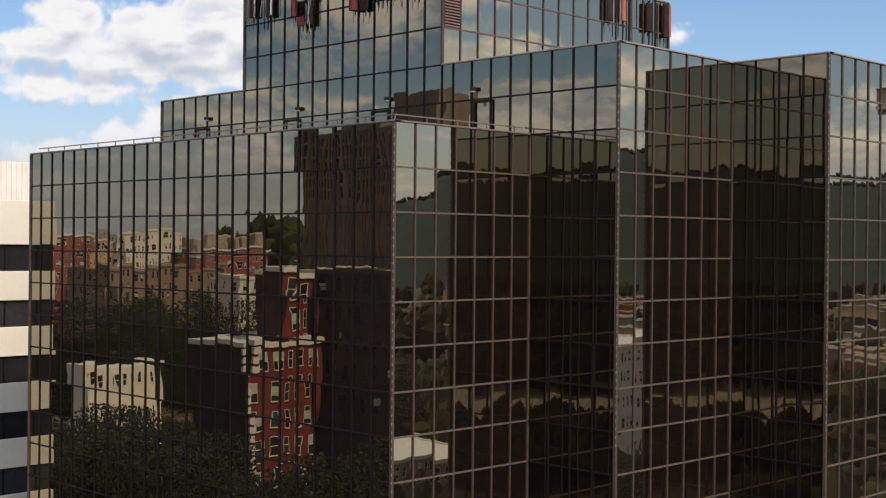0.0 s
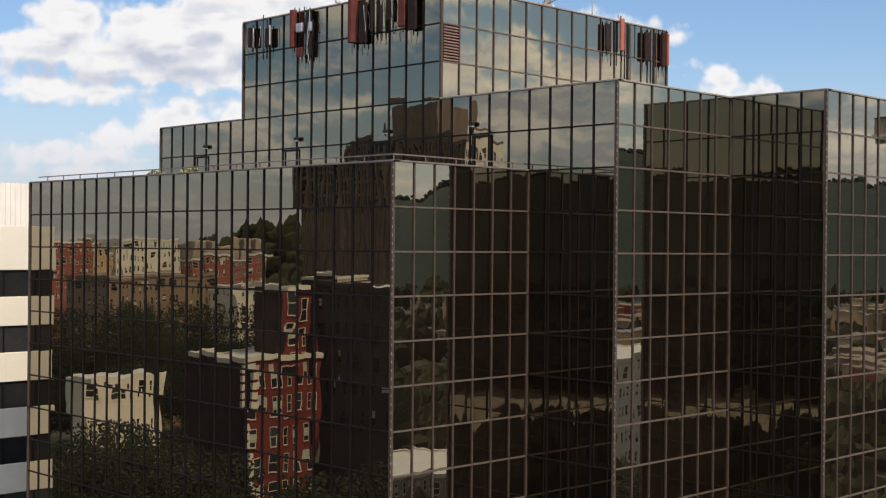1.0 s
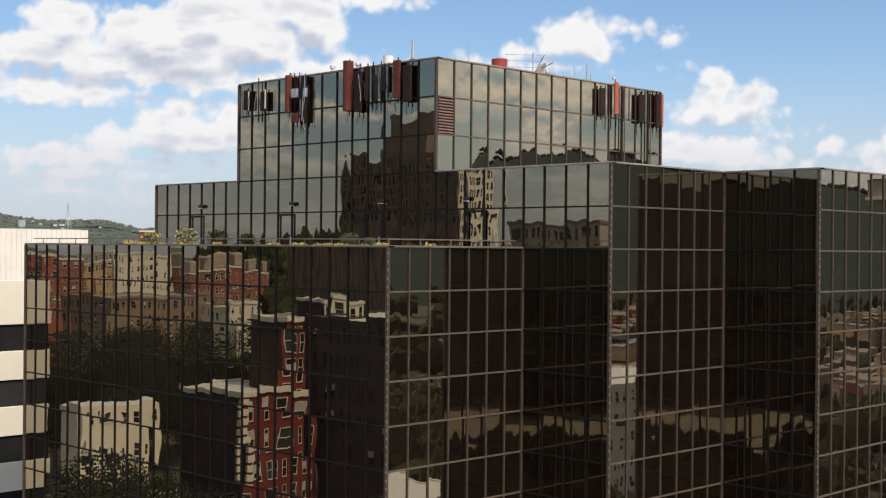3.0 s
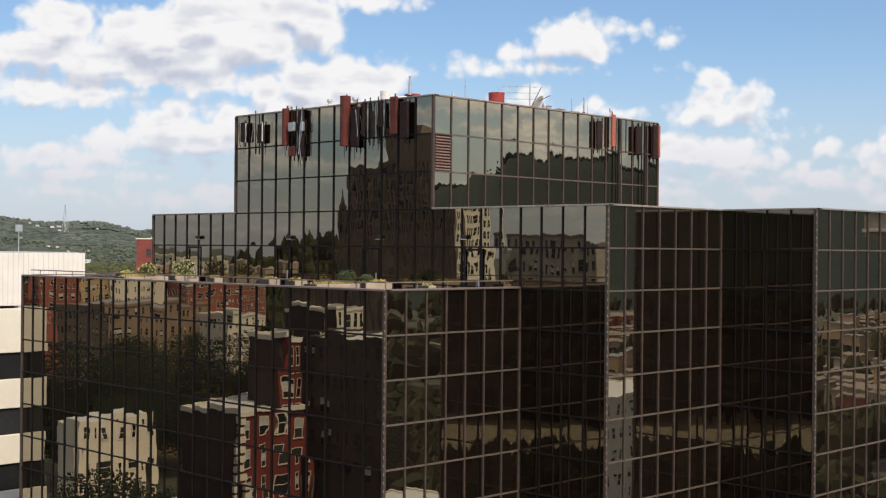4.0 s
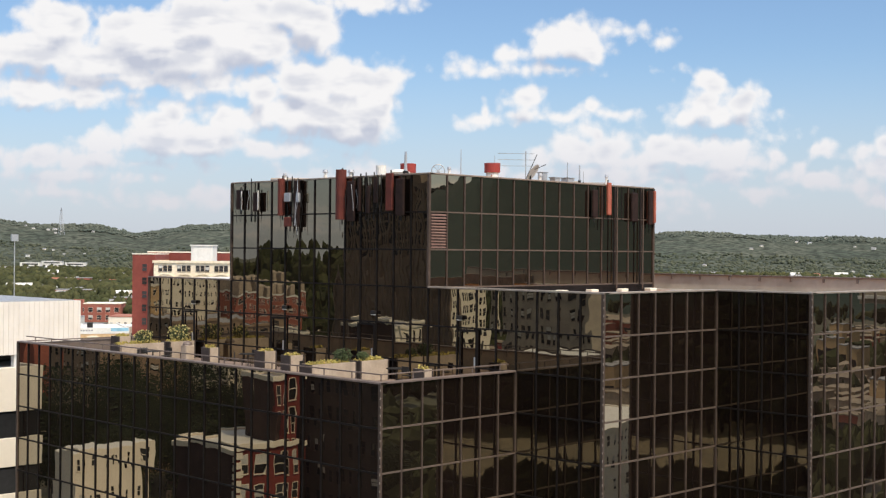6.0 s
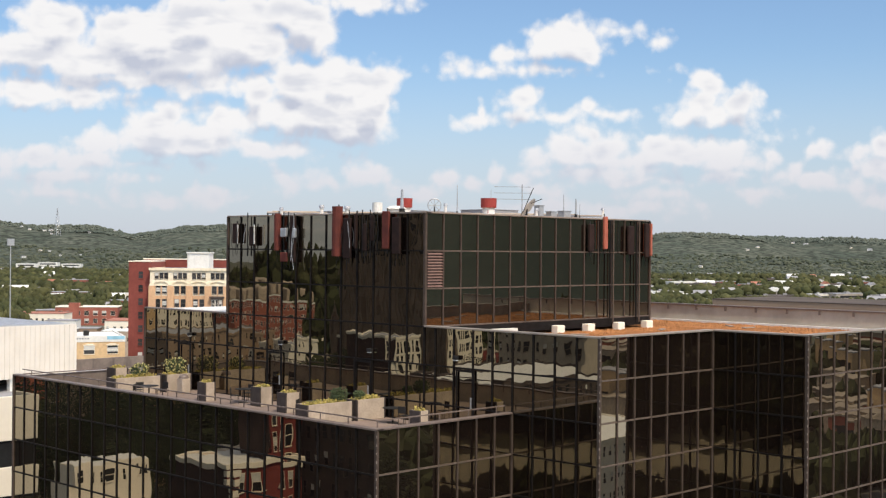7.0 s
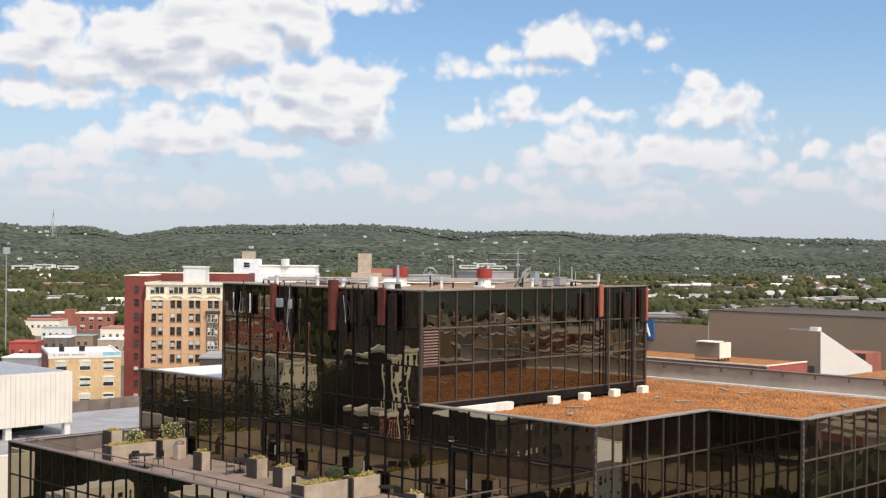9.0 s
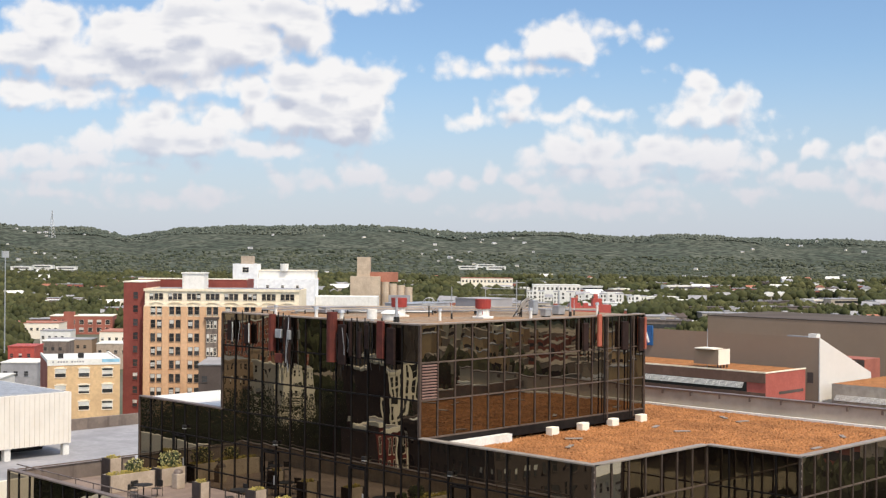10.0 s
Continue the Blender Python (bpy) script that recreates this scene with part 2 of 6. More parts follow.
def mirror_glass(name, tint, wave=0.0068, tilt=0.0035, rough=0.0, bow=0.009):
    """Bronze reflective float glass: each pane sits a little out of true and is slightly wavy."""
    m = bpy.data.materials.new(name)
    m.use_nodes = True
    n = Nodes(m.node_tree)
    bsdf = m.node_tree.nodes["Principled BSDF"]
    geo = n.add("ShaderNodeNewGeometry")
    info = n.add("ShaderNodeObjectInfo").outputs["Random"]
    pick = n.math("FRACT", n.math("ADD", info, geo.outputs["Random Per Island"]))
    white = n.add("ShaderNodeTexWhiteNoise", noise_dimensions="1D")
    n.plug(white, "W", n.math("MULTIPLY", pick, 917.0))
    lean = n.vec("MULTIPLY", n.vec("SUBTRACT", white.outputs["Color"], (0.5, 0.5, 0.5)), (2 * tilt, 2 * tilt, 2 * tilt))
    spot = n.vec("ADD", geo.outputs["Position"], n.vec("MULTIPLY", white.outputs["Color"], (37.0, 37.0, 37.0)))
    wob = n.add("ShaderNodeTexNoise")
    n.plug(wob, "Vector", n.vec("MULTIPLY", spot, (2.0, 2.0, 0.75)))
    wob.inputs["Scale"].default_value, wob.inputs["Detail"].default_value = 0.8, 1.5
    slow = n.vec("MULTIPLY", n.vec("SUBTRACT", wob.outputs["Color"], (0.5, 0.5, 0.5)), (2 * wave, 2 * wave, 1.1 * wave))
    # the sheet bellies between its edges, some panes more than others
    belly = n.ramp(white.outputs["Value"], 0.0, 1.0, -0.4 * bow, bow, False)
    local = n.vec("MULTIPLY", n.add("ShaderNodeTexCoord").outputs["Object"], n.xyz(belly, 0.0, n.math("MULTIPLY", belly, 0.45)))
    turn = n.add("ShaderNodeVectorTransform", vector_type="NORMAL", convert_from="OBJECT", convert_to="WORLD")
    n.plug(turn, 0, local)
    size = n.vec("LENGTH", local, out=1)
    curve = n.vec("MULTIPLY", turn.outputs[0], n.xyz(size, size, size))
    normal = n.vec("NORMALIZE", n.vec("ADD", n.vec("ADD", geo.outputs["Normal"], curve), n.vec("ADD", lean, slow)))
    n.plug(bsdf, "Normal", normal)
    dirt = n.noise(geo.outputs["Position"], 0.6, 4.0)
    n.plug(bsdf, "Base Color", n.mix(n.ramp(dirt, 0.4, 0.7, 0.0, 0.25), tint, tuple(c * 0.86 for c in tint)))
    bsdf.inputs["Metallic"].default_value = 1.0
    bsdf.inputs["Roughness"].default_value = rough
    film = n.add("ShaderNodeBsdfDiffuse")
    film.inputs["Color"].default_value = (0.15, 0.095, 0.075, 1)
    blend = n.add("ShaderNodeMixShader")
    n.plug(blend, 0, n.ramp(dirt, 0.3, 0.75, 0.034, 0.054))
    m.node_tree.links.new(bsdf.outputs[0], blend.inputs[1])
    m.node_tree.links.new(film.outputs[0], blend.inputs[2])
    m.node_tree.links.new(blend.outputs[0], m.node_tree.nodes["Material Output"].inputs[0])
    return m


GLASS = mirror_glass("bronze_mirror_glass", (0.275, 0.245, 0.184), wave=0.0042)
# same glass for the notch walls, the recess shade put into a darker tint
GLASS_SHADE = mirror_glass("shade_tinted_mirror_glass", (0.165, 0.148, 0.112), wave=0.0042)
GLASS_WAVY = mirror_glass("wavy_bronze_mirror_glass", (0.252, 0.228, 0.172), wave=0.0062, tilt=0.004, bow=0.011)
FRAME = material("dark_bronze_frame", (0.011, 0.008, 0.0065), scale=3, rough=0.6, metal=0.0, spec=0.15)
# lighter tones of the same bronze: sunlight on the side walls put into the colour
FRAME_LIGHT = material("sunlit_bronze_tone", (0.130, 0.094, 0.071), scale=3, rough=0.55, metal=0.1, spec=0.25)
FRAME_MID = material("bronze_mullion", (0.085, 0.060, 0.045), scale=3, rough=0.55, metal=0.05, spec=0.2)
CORE = material("dark_core", (0.012, 0.010, 0.009), rough=0.9)
COPING = material("pale_metal_coping", (0.30, 0.25, 0.20), scale=1.5, rough=0.5)
COPING_DARK = material("brown_metal_coping", (0.17, 0.125, 0.10), scale=1.5, rough=0.5)
RED_DRUM = material("dark_red_drum", (0.34, 0.040, 0.028), scale=2, rough=0.6)
COPING_MID = material("brown_grey_metal_coping", (0.28, 0.22, 0.17), scale=1.5, rough=0.5)
GRAVEL = material("orange_roof_gravel", (0.42, 0.185, 0.070), (0.27, 0.118, 0.047), scale=0.55, fine=7.0, rough=0.95, bump=0.03, grit=0.7, spec=0.1)
ROOF_TAN = material("tan_roof_gravel", (0.34, 0.20, 0.105), (0.30, 0.255, 0.20), scale=0.22, fine=5.0, rough=0.95, grit=0.6, spec=0.1)
MEMBRANE = material("grey_roof_membrane", (0.33, 0.32, 0.325), (0.24, 0.235, 0.24), scale=0.25, rough=0.85)
PAVER = material("pinkish_terrace_pavers", (0.235, 0.170, 0.130), (0.17, 0.125, 0.098), scale=0.7, rough=0.9, spread=0.12)
CONCRETE = material("tan_concrete", (0.47, 0.375, 0.28), scale=1.2, rough=0.9, bump=0.004, stain=0.2)
CONCRETE_GREY = material("grey_render", (0.42, 0.36, 0.285), scale=0.5, rough=0.9, stain=0.08, grit=0.15)
STAINED = material("stained_brown_render", (0.20, 0.155, 0.125), (0.14, 0.11, 0.09), scale=0.5, rough=0.9, stain=0.4)
WHITE = material("white_paint", (0.80, 0.77, 0.70), (0.72, 0.69, 0.62), scale=0.8, rough=0.6, stain=0.12)
WHITE_RIB = material("cream_ribbed_metal", (0.72, 0.66, 0.57), (0.68, 0.62, 0.53), scale=0.6, rough=0.55, stain=0.03, grit=0.06)
CREAM = material("cream_stone_band", (0.82, 0.74, 0.60), (0.79, 0.71, 0.57), scale=0.5, rough=0.85, stain=0.04, grit=0.08)
ORANGE_BRICK = material("orange_buff_brick", (0.68, 0.42, 0.235), (0.60, 0.36, 0.20), scale=0.12, fine=2.0, rough=0.9)
CREAM_BRICK = material("cream_terracotta", (0.86, 0.75, 0.56), (0.78, 0.66, 0.47), scale=0.15, rough=0.85)
RED_BRICK = material("red_brick", (0.36, 0.115, 0.075), (0.28, 0.09, 0.06), scale=0.15, fine=2.0, rough=0.9)
YELLOW_BRICK = material("yellow_brick", (0.64, 0.43, 0.225), (0.54, 0.36, 0.19), scale=0.15, rough=0.9)
GREY_CLAD = material("grey_cladding", (0.305, 0.218, 0.148), (0.29, 0.206, 0.140), scale=0.05, rough=0.85, grit=0.08, spec=0.2)
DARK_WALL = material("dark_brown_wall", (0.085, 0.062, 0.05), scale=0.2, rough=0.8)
WINDOW = material("dark_window_glass", (0.045, 0.045, 0.045), scale=0.5, rough=0.15, spread=0.5)
BLIND = material("pale_window_blind", (0.62, 0.60, 0.54), scale=0.5, rough=0.7)
RED_PAINT = material("red_paint", (0.46, 0.075, 0.05), (0.36, 0.06, 0.045), scale=0.8, rough=0.6)
RED_PANEL = material("faded_red_radome", (0.135, 0.028, 0.017), (0.09, 0.022, 0.015), scale=2, rough=0.7, spec=0.3)
# brighter radome red for the sunward wall, sunshine put into the colour
RED_POLE = material("sunlit_red_radome", (0.40, 0.105, 0.058), (0.34, 0.09, 0.05), scale=2, rough=0.6)
BROWN_PANEL = material("brown_radome", (0.030, 0.014, 0.010), (0.020, 0.011, 0.009), scale=2, rough=0.75, spec=0.2)
BLACK_STEEL = material("black_steel", (0.020, 0.018, 0.016), scale=4, rough=0.6, metal=0.0, spec=0.25)
STEEL = material("galvanised_steel", (0.50, 0.50, 0.50), scale=3, rough=0.45, metal=0.6)
LEAF = material("green_leaves", (0.038, 0.058, 0.016), (0.060, 0.078, 0.024), scale=1.5, rough=0.8, spread=0.35)
LEAF_STREET = material("dark_street_leaves", (0.018, 0.027, 0.008), (0.034, 0.042, 0.014), scale=0.6, rough=0.85, spread=0.35)
BLOSSOM = material("pale_yellow_blossom", (0.62, 0.54, 0.22), (0.52, 0.44, 0.14), scale=6, rough=0.8, spread=0.2)
LEAF_YELLOW = material("yellowish_plants", (0.44, 0.33, 0.075), (0.24, 0.21, 0.05), scale=6, rough=0.8, spread=0.3)
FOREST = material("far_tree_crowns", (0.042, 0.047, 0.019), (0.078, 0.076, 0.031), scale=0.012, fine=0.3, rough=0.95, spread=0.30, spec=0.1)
# ridge and foothill woods: distance haze mixed into paler, bluer base colours
RIDGE_WOOD = material("haze_tinted_ridge_woods", (0.084, 0.098, 0.079), (0.112, 0.120, 0.094), scale=0.005, fine=0.1, rough=1.0, spread=0.10, spec=0.0)
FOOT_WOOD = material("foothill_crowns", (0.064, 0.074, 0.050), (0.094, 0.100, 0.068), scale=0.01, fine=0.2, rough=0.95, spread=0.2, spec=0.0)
BARK = material("bark", (0.12, 0.09, 0.07), scale=4, rough=0.9)
SOIL = material("planter_soil", (0.10, 0.075, 0.05), scale=5, rough=1.0)
LAND = material("town_ground", (0.065, 0.075, 0.036), (0.13, 0.115, 0.085), scale=0.012, fine=0.15, rough=0.95)
# the hill's base colour is likewise paled for distance haze
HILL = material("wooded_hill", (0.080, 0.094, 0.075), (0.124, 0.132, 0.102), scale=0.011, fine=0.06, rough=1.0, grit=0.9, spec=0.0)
ASPHALT = material("asphalt", (0.055, 0.054, 0.052), scale=0.2, rough=0.9)
# teal cast of distance haze painted into the mountain woods
MOUNT_WOOD = material("dark_mountain_woods", (0.030, 0.049, 0.042), (0.040, 0.058, 0.049), scale=0.01, fine=0.08, rough=0.95, spec=0.1, spread=0.15)
TAN = material("tan_silo_concrete", (0.55, 0.43, 0.31), scale=0.2, rough=0.9, stain=0.1)
ROOF_RED = material("red_roof", (0.40, 0.16, 0.10), scale=0.1, rough=0.9)
ROOF_GREY = material("grey_flat_roof", (0.34, 0.33, 0.33), scale=0.1, rough=0.9)
LOT = material("worn_tan_paving", (0.34, 0.275, 0.20), (0.25, 0.20, 0.15), scale=0.06, fine=0.8, rough=0.95)
BLUE = material("blue_sign_face", (0.02, 0.12, 0.32), scale=1, rough=0.5)


# ---- builders ----
def box(bm, x0, y0, z0, x1, y1, z1):
    v = [bm.verts.new(c) for c in ((x0, y0, z0), (x1, y0, z0), (x1, y1, z0), (x0, y1, z0), (x0, y0, z1), (x1, y0, z1), (x1, y1, z1), (x0, y1, z1))]
    for f in ((3, 2, 1, 0), (4, 5, 6, 7), (0, 1, 5, 4), (1, 2, 6, 5), (2, 3, 7, 6), (3, 0, 4, 7)):
        bm.faces.new([v[i] for i in f])
    return bm


def boxes(*corners):
    bm = bmesh.new()
    for c in corners:
        box(bm, *c)
    return bm


def tube(bm, a, b, r0, r1=None, n=8):
    """A capped tube from a to b."""
    a, b = Vector(a), Vector(b)
    r1 = r0 if r1 is None else r1
    q = (b - a).to_track_quat("Z", "Y")
    rings = []
    for p, r in ((a, r0), (b, r1)):
        rings.append([bm.verts.new(p + q @ Vector((r * math.cos(k * math.tau / n), r * math.sin(k * math.tau / n), 0))) for k in range(n)])
    for k in range(n):
        bm.faces.new((rings[0][k], rings[0][(k + 1) % n], rings[1][(k + 1) % n], rings[1][k]))
    bm.faces.new(rings[0][::-1])
    bm.faces.new(rings[1])
    return bm


def prism(points, z0, tops):
    """An upright block on a plan outline (anticlockwise), with a top height for each corner."""
    bm = bmesh.new()
    low = [bm.verts.new((p[0], p[1], z0)) for p in points]
    top = [bm.verts.new((p[0], p[1], t)) for p, t in zip(points, tops)]
    k = len(points)
    for i in range(k):
        bm.faces.new((low[i], low[(i + 1) % k], top[(i + 1) % k], top[i]))
    bm.faces.new(top)
    bm.faces.new(low[::-1])
    return bm


def mesh_of(bm, name, mat, bevel=0.0):
    if bevel:
        bmesh.ops.bevel(bm, geom=bm.edges[:], offset=bevel, segments=1, affect="EDGES")
    me = bpy.data.meshes.new(name)
    bm.to_mesh(me)
    bm.free()
    me.materials.append(mat)
    return me


def part(name, bm, mat, parent=None, label="", bevel=0.0, kind=""):
    ob = new(name, mesh_of(bm, name, mat, bevel))
    if parent is not None:
        ob.parent = parent
    return tagged(ob, label=label, kind=kind)


def piece(name, me, parent, m):
    ob = new(name, me)
    ob.parent = parent
    ob.matrix_basis = m
    return ob


def thing(name, label, category, m=None, group="", kind=""):
    ob = new(name)
    ob.empty_display_size = 0.2
    if m is not None:
        ob.matrix_basis = m
    return tagged(ob, label, category, group, kind)


def solo(name, bm, mat, label, category, group="", kind="", bevel=0.0):
    return tagged(part(name, bm, mat, bevel=bevel), label, category, group, kind)


# ---- ground ----
bm = bmesh.new()
N = 60
grid = {}
for i in range(N + 1):
    for j in range(N + 1):
        x, y = (i / N - 0.5) * 2, (j / N - 0.5) * 2
        p = Vector((math.copysign(abs(x) ** 1.8, x) * 7000, math.copysign(abs(y) ** 1.8, y) * 7000, 0))
        grid[i, j] = bm.verts.new(p)
for i in range(N):
    for j in range(N):
        bm.faces.new((grid[i, j], grid[i + 1, j], grid[i + 1, j + 1], grid[i, j + 1]))
solo("ground", bm, LAND, "flat valley floor of lawns, lots and streets", "ground", kind="structure")

# ---- the mirror-glass office building ----
T, S, P = LIFT, LIFT + 3.635, LIFT + 9.09      # terrace edge, main roof edge, penthouse roof edge
ROW = 1.82
X2, X3 = 8.21, 16.86
Y2, Y3 = -4.905, -9.78
YP, YPL, YSH = 5.615, 21.475, 29.91
XPR, XB, YB = 26.5, 33.4, 30.5
XE = 40.0
office = thing("office_building", "stepped office block clad in bronze mirror-glass panes with dark mullions", "building")

# the opaque body behind the glass
def body_block(name, x0, y0, z0, x1, y1, z1):
    return part(name, boxes((x0 + 0.12, y0 + 0.12, z0, x1, y1, z1)), CORE, office)

body_block("body", 0, 0, 0, X2 + 0.3, YB, T - 1.0)
body_block("body", X2, Y2, 0, X3 + 0.3, YSH, S - 0.9)
body_block("body", X3, Y3, 0, XE, YSH, S - 0.904)
body_block("body", X2, YP, S - 0.45, XPR - 0.05, YPL - 0.05, P - 0.35)

PANE_CACHE = {}


def pane_mesh(width, height, glass):
    """One sheet of glass standing in the xz plane, facing -y, with a small arris."""
    key = (round(width, 3), round(height, 3), glass.name)
    if key not in PANE_CACHE:
        PANE_CACHE[key] = mesh_of(boxes((-width / 2, 0, -height / 2, width / 2, 0.03, height / 2)), "pane", glass)
    return PANE_CACHE[key]


def facade(name, origin, turn, cuts, z_top, rows, shown_rows, label="", skip=(), cap=FRAME, row=ROW, glass=GLASS):
    """A curtain wall along +x of its own frame, facing -y. cuts: where the mullions stand; skip: (column, row) left open."""
    wall = thing(name, label, "", pose(*origin, 0, 0, turn))
    wall.parent = office
    z_low = z_top - rows * row
    rest = bmesh.new()
    for c in range(len(cuts) - 1):
        wide = cuts[c + 1] - cuts[c]
        for r in range(rows):
            if (c, r) in skip:
                continue
            mid = ((cuts[c] + cuts[c + 1]) / 2, 0.0, z_top - (r + 0.5) * row)
            if r < shown_rows:
                piece("pane", pane_mesh(wide - 0.05, row - 0.05, glass), wall, Matrix.Translation(mid))
            else:
                box(rest, mid[0] - wide / 2 + 0.025, 0, mid[2] - row / 2 + 0.025, mid[0] + wide / 2 - 0.025, 0.03, mid[2] + row / 2 - 0.025)
    if rest.verts:
        part("lower_pane_field", rest, glass, wall, kind="stuff")
    else:
        rest.free()
    upright = mesh_of(boxes((-0.035, -0.05, z_low, 0.035, 0.06, z_top)), "mullion", cap if cap is FRAME else FRAME_MID)
    for x in cuts[1:-1]:
        piece("mullion", upright, wall, Matrix.Translation((x, 0, 0)))
    across = mesh_of(boxes((cuts[0] + 0.04, -0.042, -0.035, cuts[-1] - 0.04, 0.06, 0.035)), "transom", cap)
    for r in range(1, rows + 1):
        piece("transom", across, wall, Matrix.Translation((0, 0, z_top - r * row)))
    return wall


def even(a, b, n):
    return [a + (b - a) * i / n for i in range(n + 1)]


# walls facing -x: their own x axis runs towards -y, so they start at the far end
ROWS_T = 21
facade("lower_front", (0, YB, 0), -90, even(0, YB, 25), T, ROWS_T, 11)
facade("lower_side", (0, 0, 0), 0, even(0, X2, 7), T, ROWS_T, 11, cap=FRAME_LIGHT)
up_cuts = even(0, YSH - YPL, 7) + even(YSH - YPL, YSH - YP, 13)[1:] + even(YSH - YP + 0.75, YSH - Y2, 8)
facade("upper_front", (X2, YSH, 0), -90, up_cuts, S, 2, 2, glass=GLASS_WAVY)
facade("terrace_base", (X2, YSH, 0), -90, up_cuts[:-4], S - 2 * ROW, 1, 1, row=0.94)
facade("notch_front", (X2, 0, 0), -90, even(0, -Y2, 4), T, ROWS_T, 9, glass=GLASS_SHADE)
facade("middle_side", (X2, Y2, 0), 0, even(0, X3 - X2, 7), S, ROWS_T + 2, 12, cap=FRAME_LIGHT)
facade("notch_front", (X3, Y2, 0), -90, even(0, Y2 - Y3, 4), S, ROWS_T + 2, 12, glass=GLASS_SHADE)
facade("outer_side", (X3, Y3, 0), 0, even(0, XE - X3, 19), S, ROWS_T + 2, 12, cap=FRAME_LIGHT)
facade("penthouse_front", (X2, YPL, 0), -90, even(0, YPL - YP, 13), P, 3, 3, glass=GLASS_WAVY)
facade("penthouse_side", (X2, YP, 0), 0, even(0, XPR - X2, 15), P, 3, 3, skip=((0, 1),), cap=FRAME_LIGHT, glass=GLASS_WAVY)

# corner posts
for name, x, y, z0, z1 in (("corner_post", 0, 0, 0, T), ("corner_post", X2, Y2, 0, S), ("corner_post", X3, Y3, 0, S), ("corner_post", X2, YP, S, P), ("corner_post", XPR, YP, S - 0.3, P),
                           ("corner_post", X2, YPL, S, P), ("corner_post", X2, YSH, T - 1, S), ("corner_post", 0, YB, 0, T), ("corner_post", X2, 0, 0, T), ("corner_post", X3, Y2, 0, S)):
    corner_post = part(name, boxes((x - 0.07, y - 0.07, z0, x + 0.07, y + 0.07, z1 - 0.01)), FRAME_MID, office, bevel=0.01)
    if (x, y) in ((0, 0), (X2, Y2), (X3, Y3)):
        part("rivet_strip", boxes(*((x - 0.085, y - 0.085, z1 - 0.3 - 0.34 * k, x - 0.06, y - 0.06, z1 - 0.2 - 0.34 * k) for k in range(50))), COPING, corner_post, "pale rivet heads")

# copings
def coping(pts, z, mat, wide=0.30):
    for (x0, y0), (x1, y1) in zip(pts, pts[1:]):
        if abs(x0 - x1) < 1e-6:
            b = (x0 - 0.09, min(y0, y1) - 0.09, z - 0.02, x0 + wide, max(y0, y1), z + 0.06)
        else:
            b = (min(x0, x1) - 0.07, y0 - 0.09, z - 0.018, max(x0, x1) - 0.05, y0 + wide, z + 0.062)
        part("coping", boxes(b), mat, office, bevel=0.012)

coping([(0, YB), (0, 0), (X2, 0)], T, COPING_DARK)
coping([(X2, YP - 0.02), (X2, Y2), (X3, Y2), (X3, Y3), (XE, Y3)], S, COPING)
coping([(X2, YSH), (X2, YPL + 0.02)], S, COPING_DARK)
coping([(X2, YPL), (X2, YP), (XPR, YP)], P, COPING_MID)
# parapet inner faces
part("parapet", boxes((0.13, 0.13, T - 1.0, 0.26, YB, T - 0.02)), CONCRETE, office)
part("parapet", boxes((0.27, 0.13, T - 1.0, X2 - 0.02, 0.26, T - 0.02)), CONCRETE, office)
part("end_parapet", boxes((0.27, YB - 0.28, T - 1.0, X2 - 0.12, YB - 0.04, T - 0.06)), STAINED, office, "dark brown rendered end parapet")
part("parapet", boxes((X2 + 0.13, Y2 + 0.13, S - 1.0, X2 + 0.26, YP - 0.03, S - 0.02)), COPING, office)
part("parapet", boxes((X2 + 0.27, Y2 + 0.13, S - 1.0, X3 + 0.1, Y2 + 0.26, S - 0.02)), COPING, office)
part("parapet", boxes((X3 + 0.13, Y3 + 0.13, S - 1.0, X3 + 0.26, Y2 + 0.12, S - 0.02)), COPING, office)
part("parapet", boxes((X3 + 0.27, Y3 + 0.13, S - 1.0, XE, Y3 + 0.26, S - 0.02)), COPING, office)
part("gravel_roof", boxes((X2 + 0.27, Y2 + 0.27, S - 0.9, X3 + 0.26, YSH, S - 0.72), (X3 + 0.27, Y3 + 0.27, S - 0.9, XB, YSH, S - 0.724)), GRAVEL, office, "orange-brown gravel roof")
part("back_parapet", boxes((XB, Y3 - 6, S - 1.0, XB + 0.35, YSH, S + 0.36)), CONCRETE_GREY, office, "grey rendered parapet wall")
part("back_coping", boxes((XB - 0.08, Y3 - 6, S + 0.36, XB + 0.45, YSH, S + 0.44)), COPING_DARK, office)
part("terrace_floor", boxes((0.27, 0.27, T - 1.1, X2 + 0.1, YB, T - 0.95)), PAVER, office, "pinkish terrace paving")
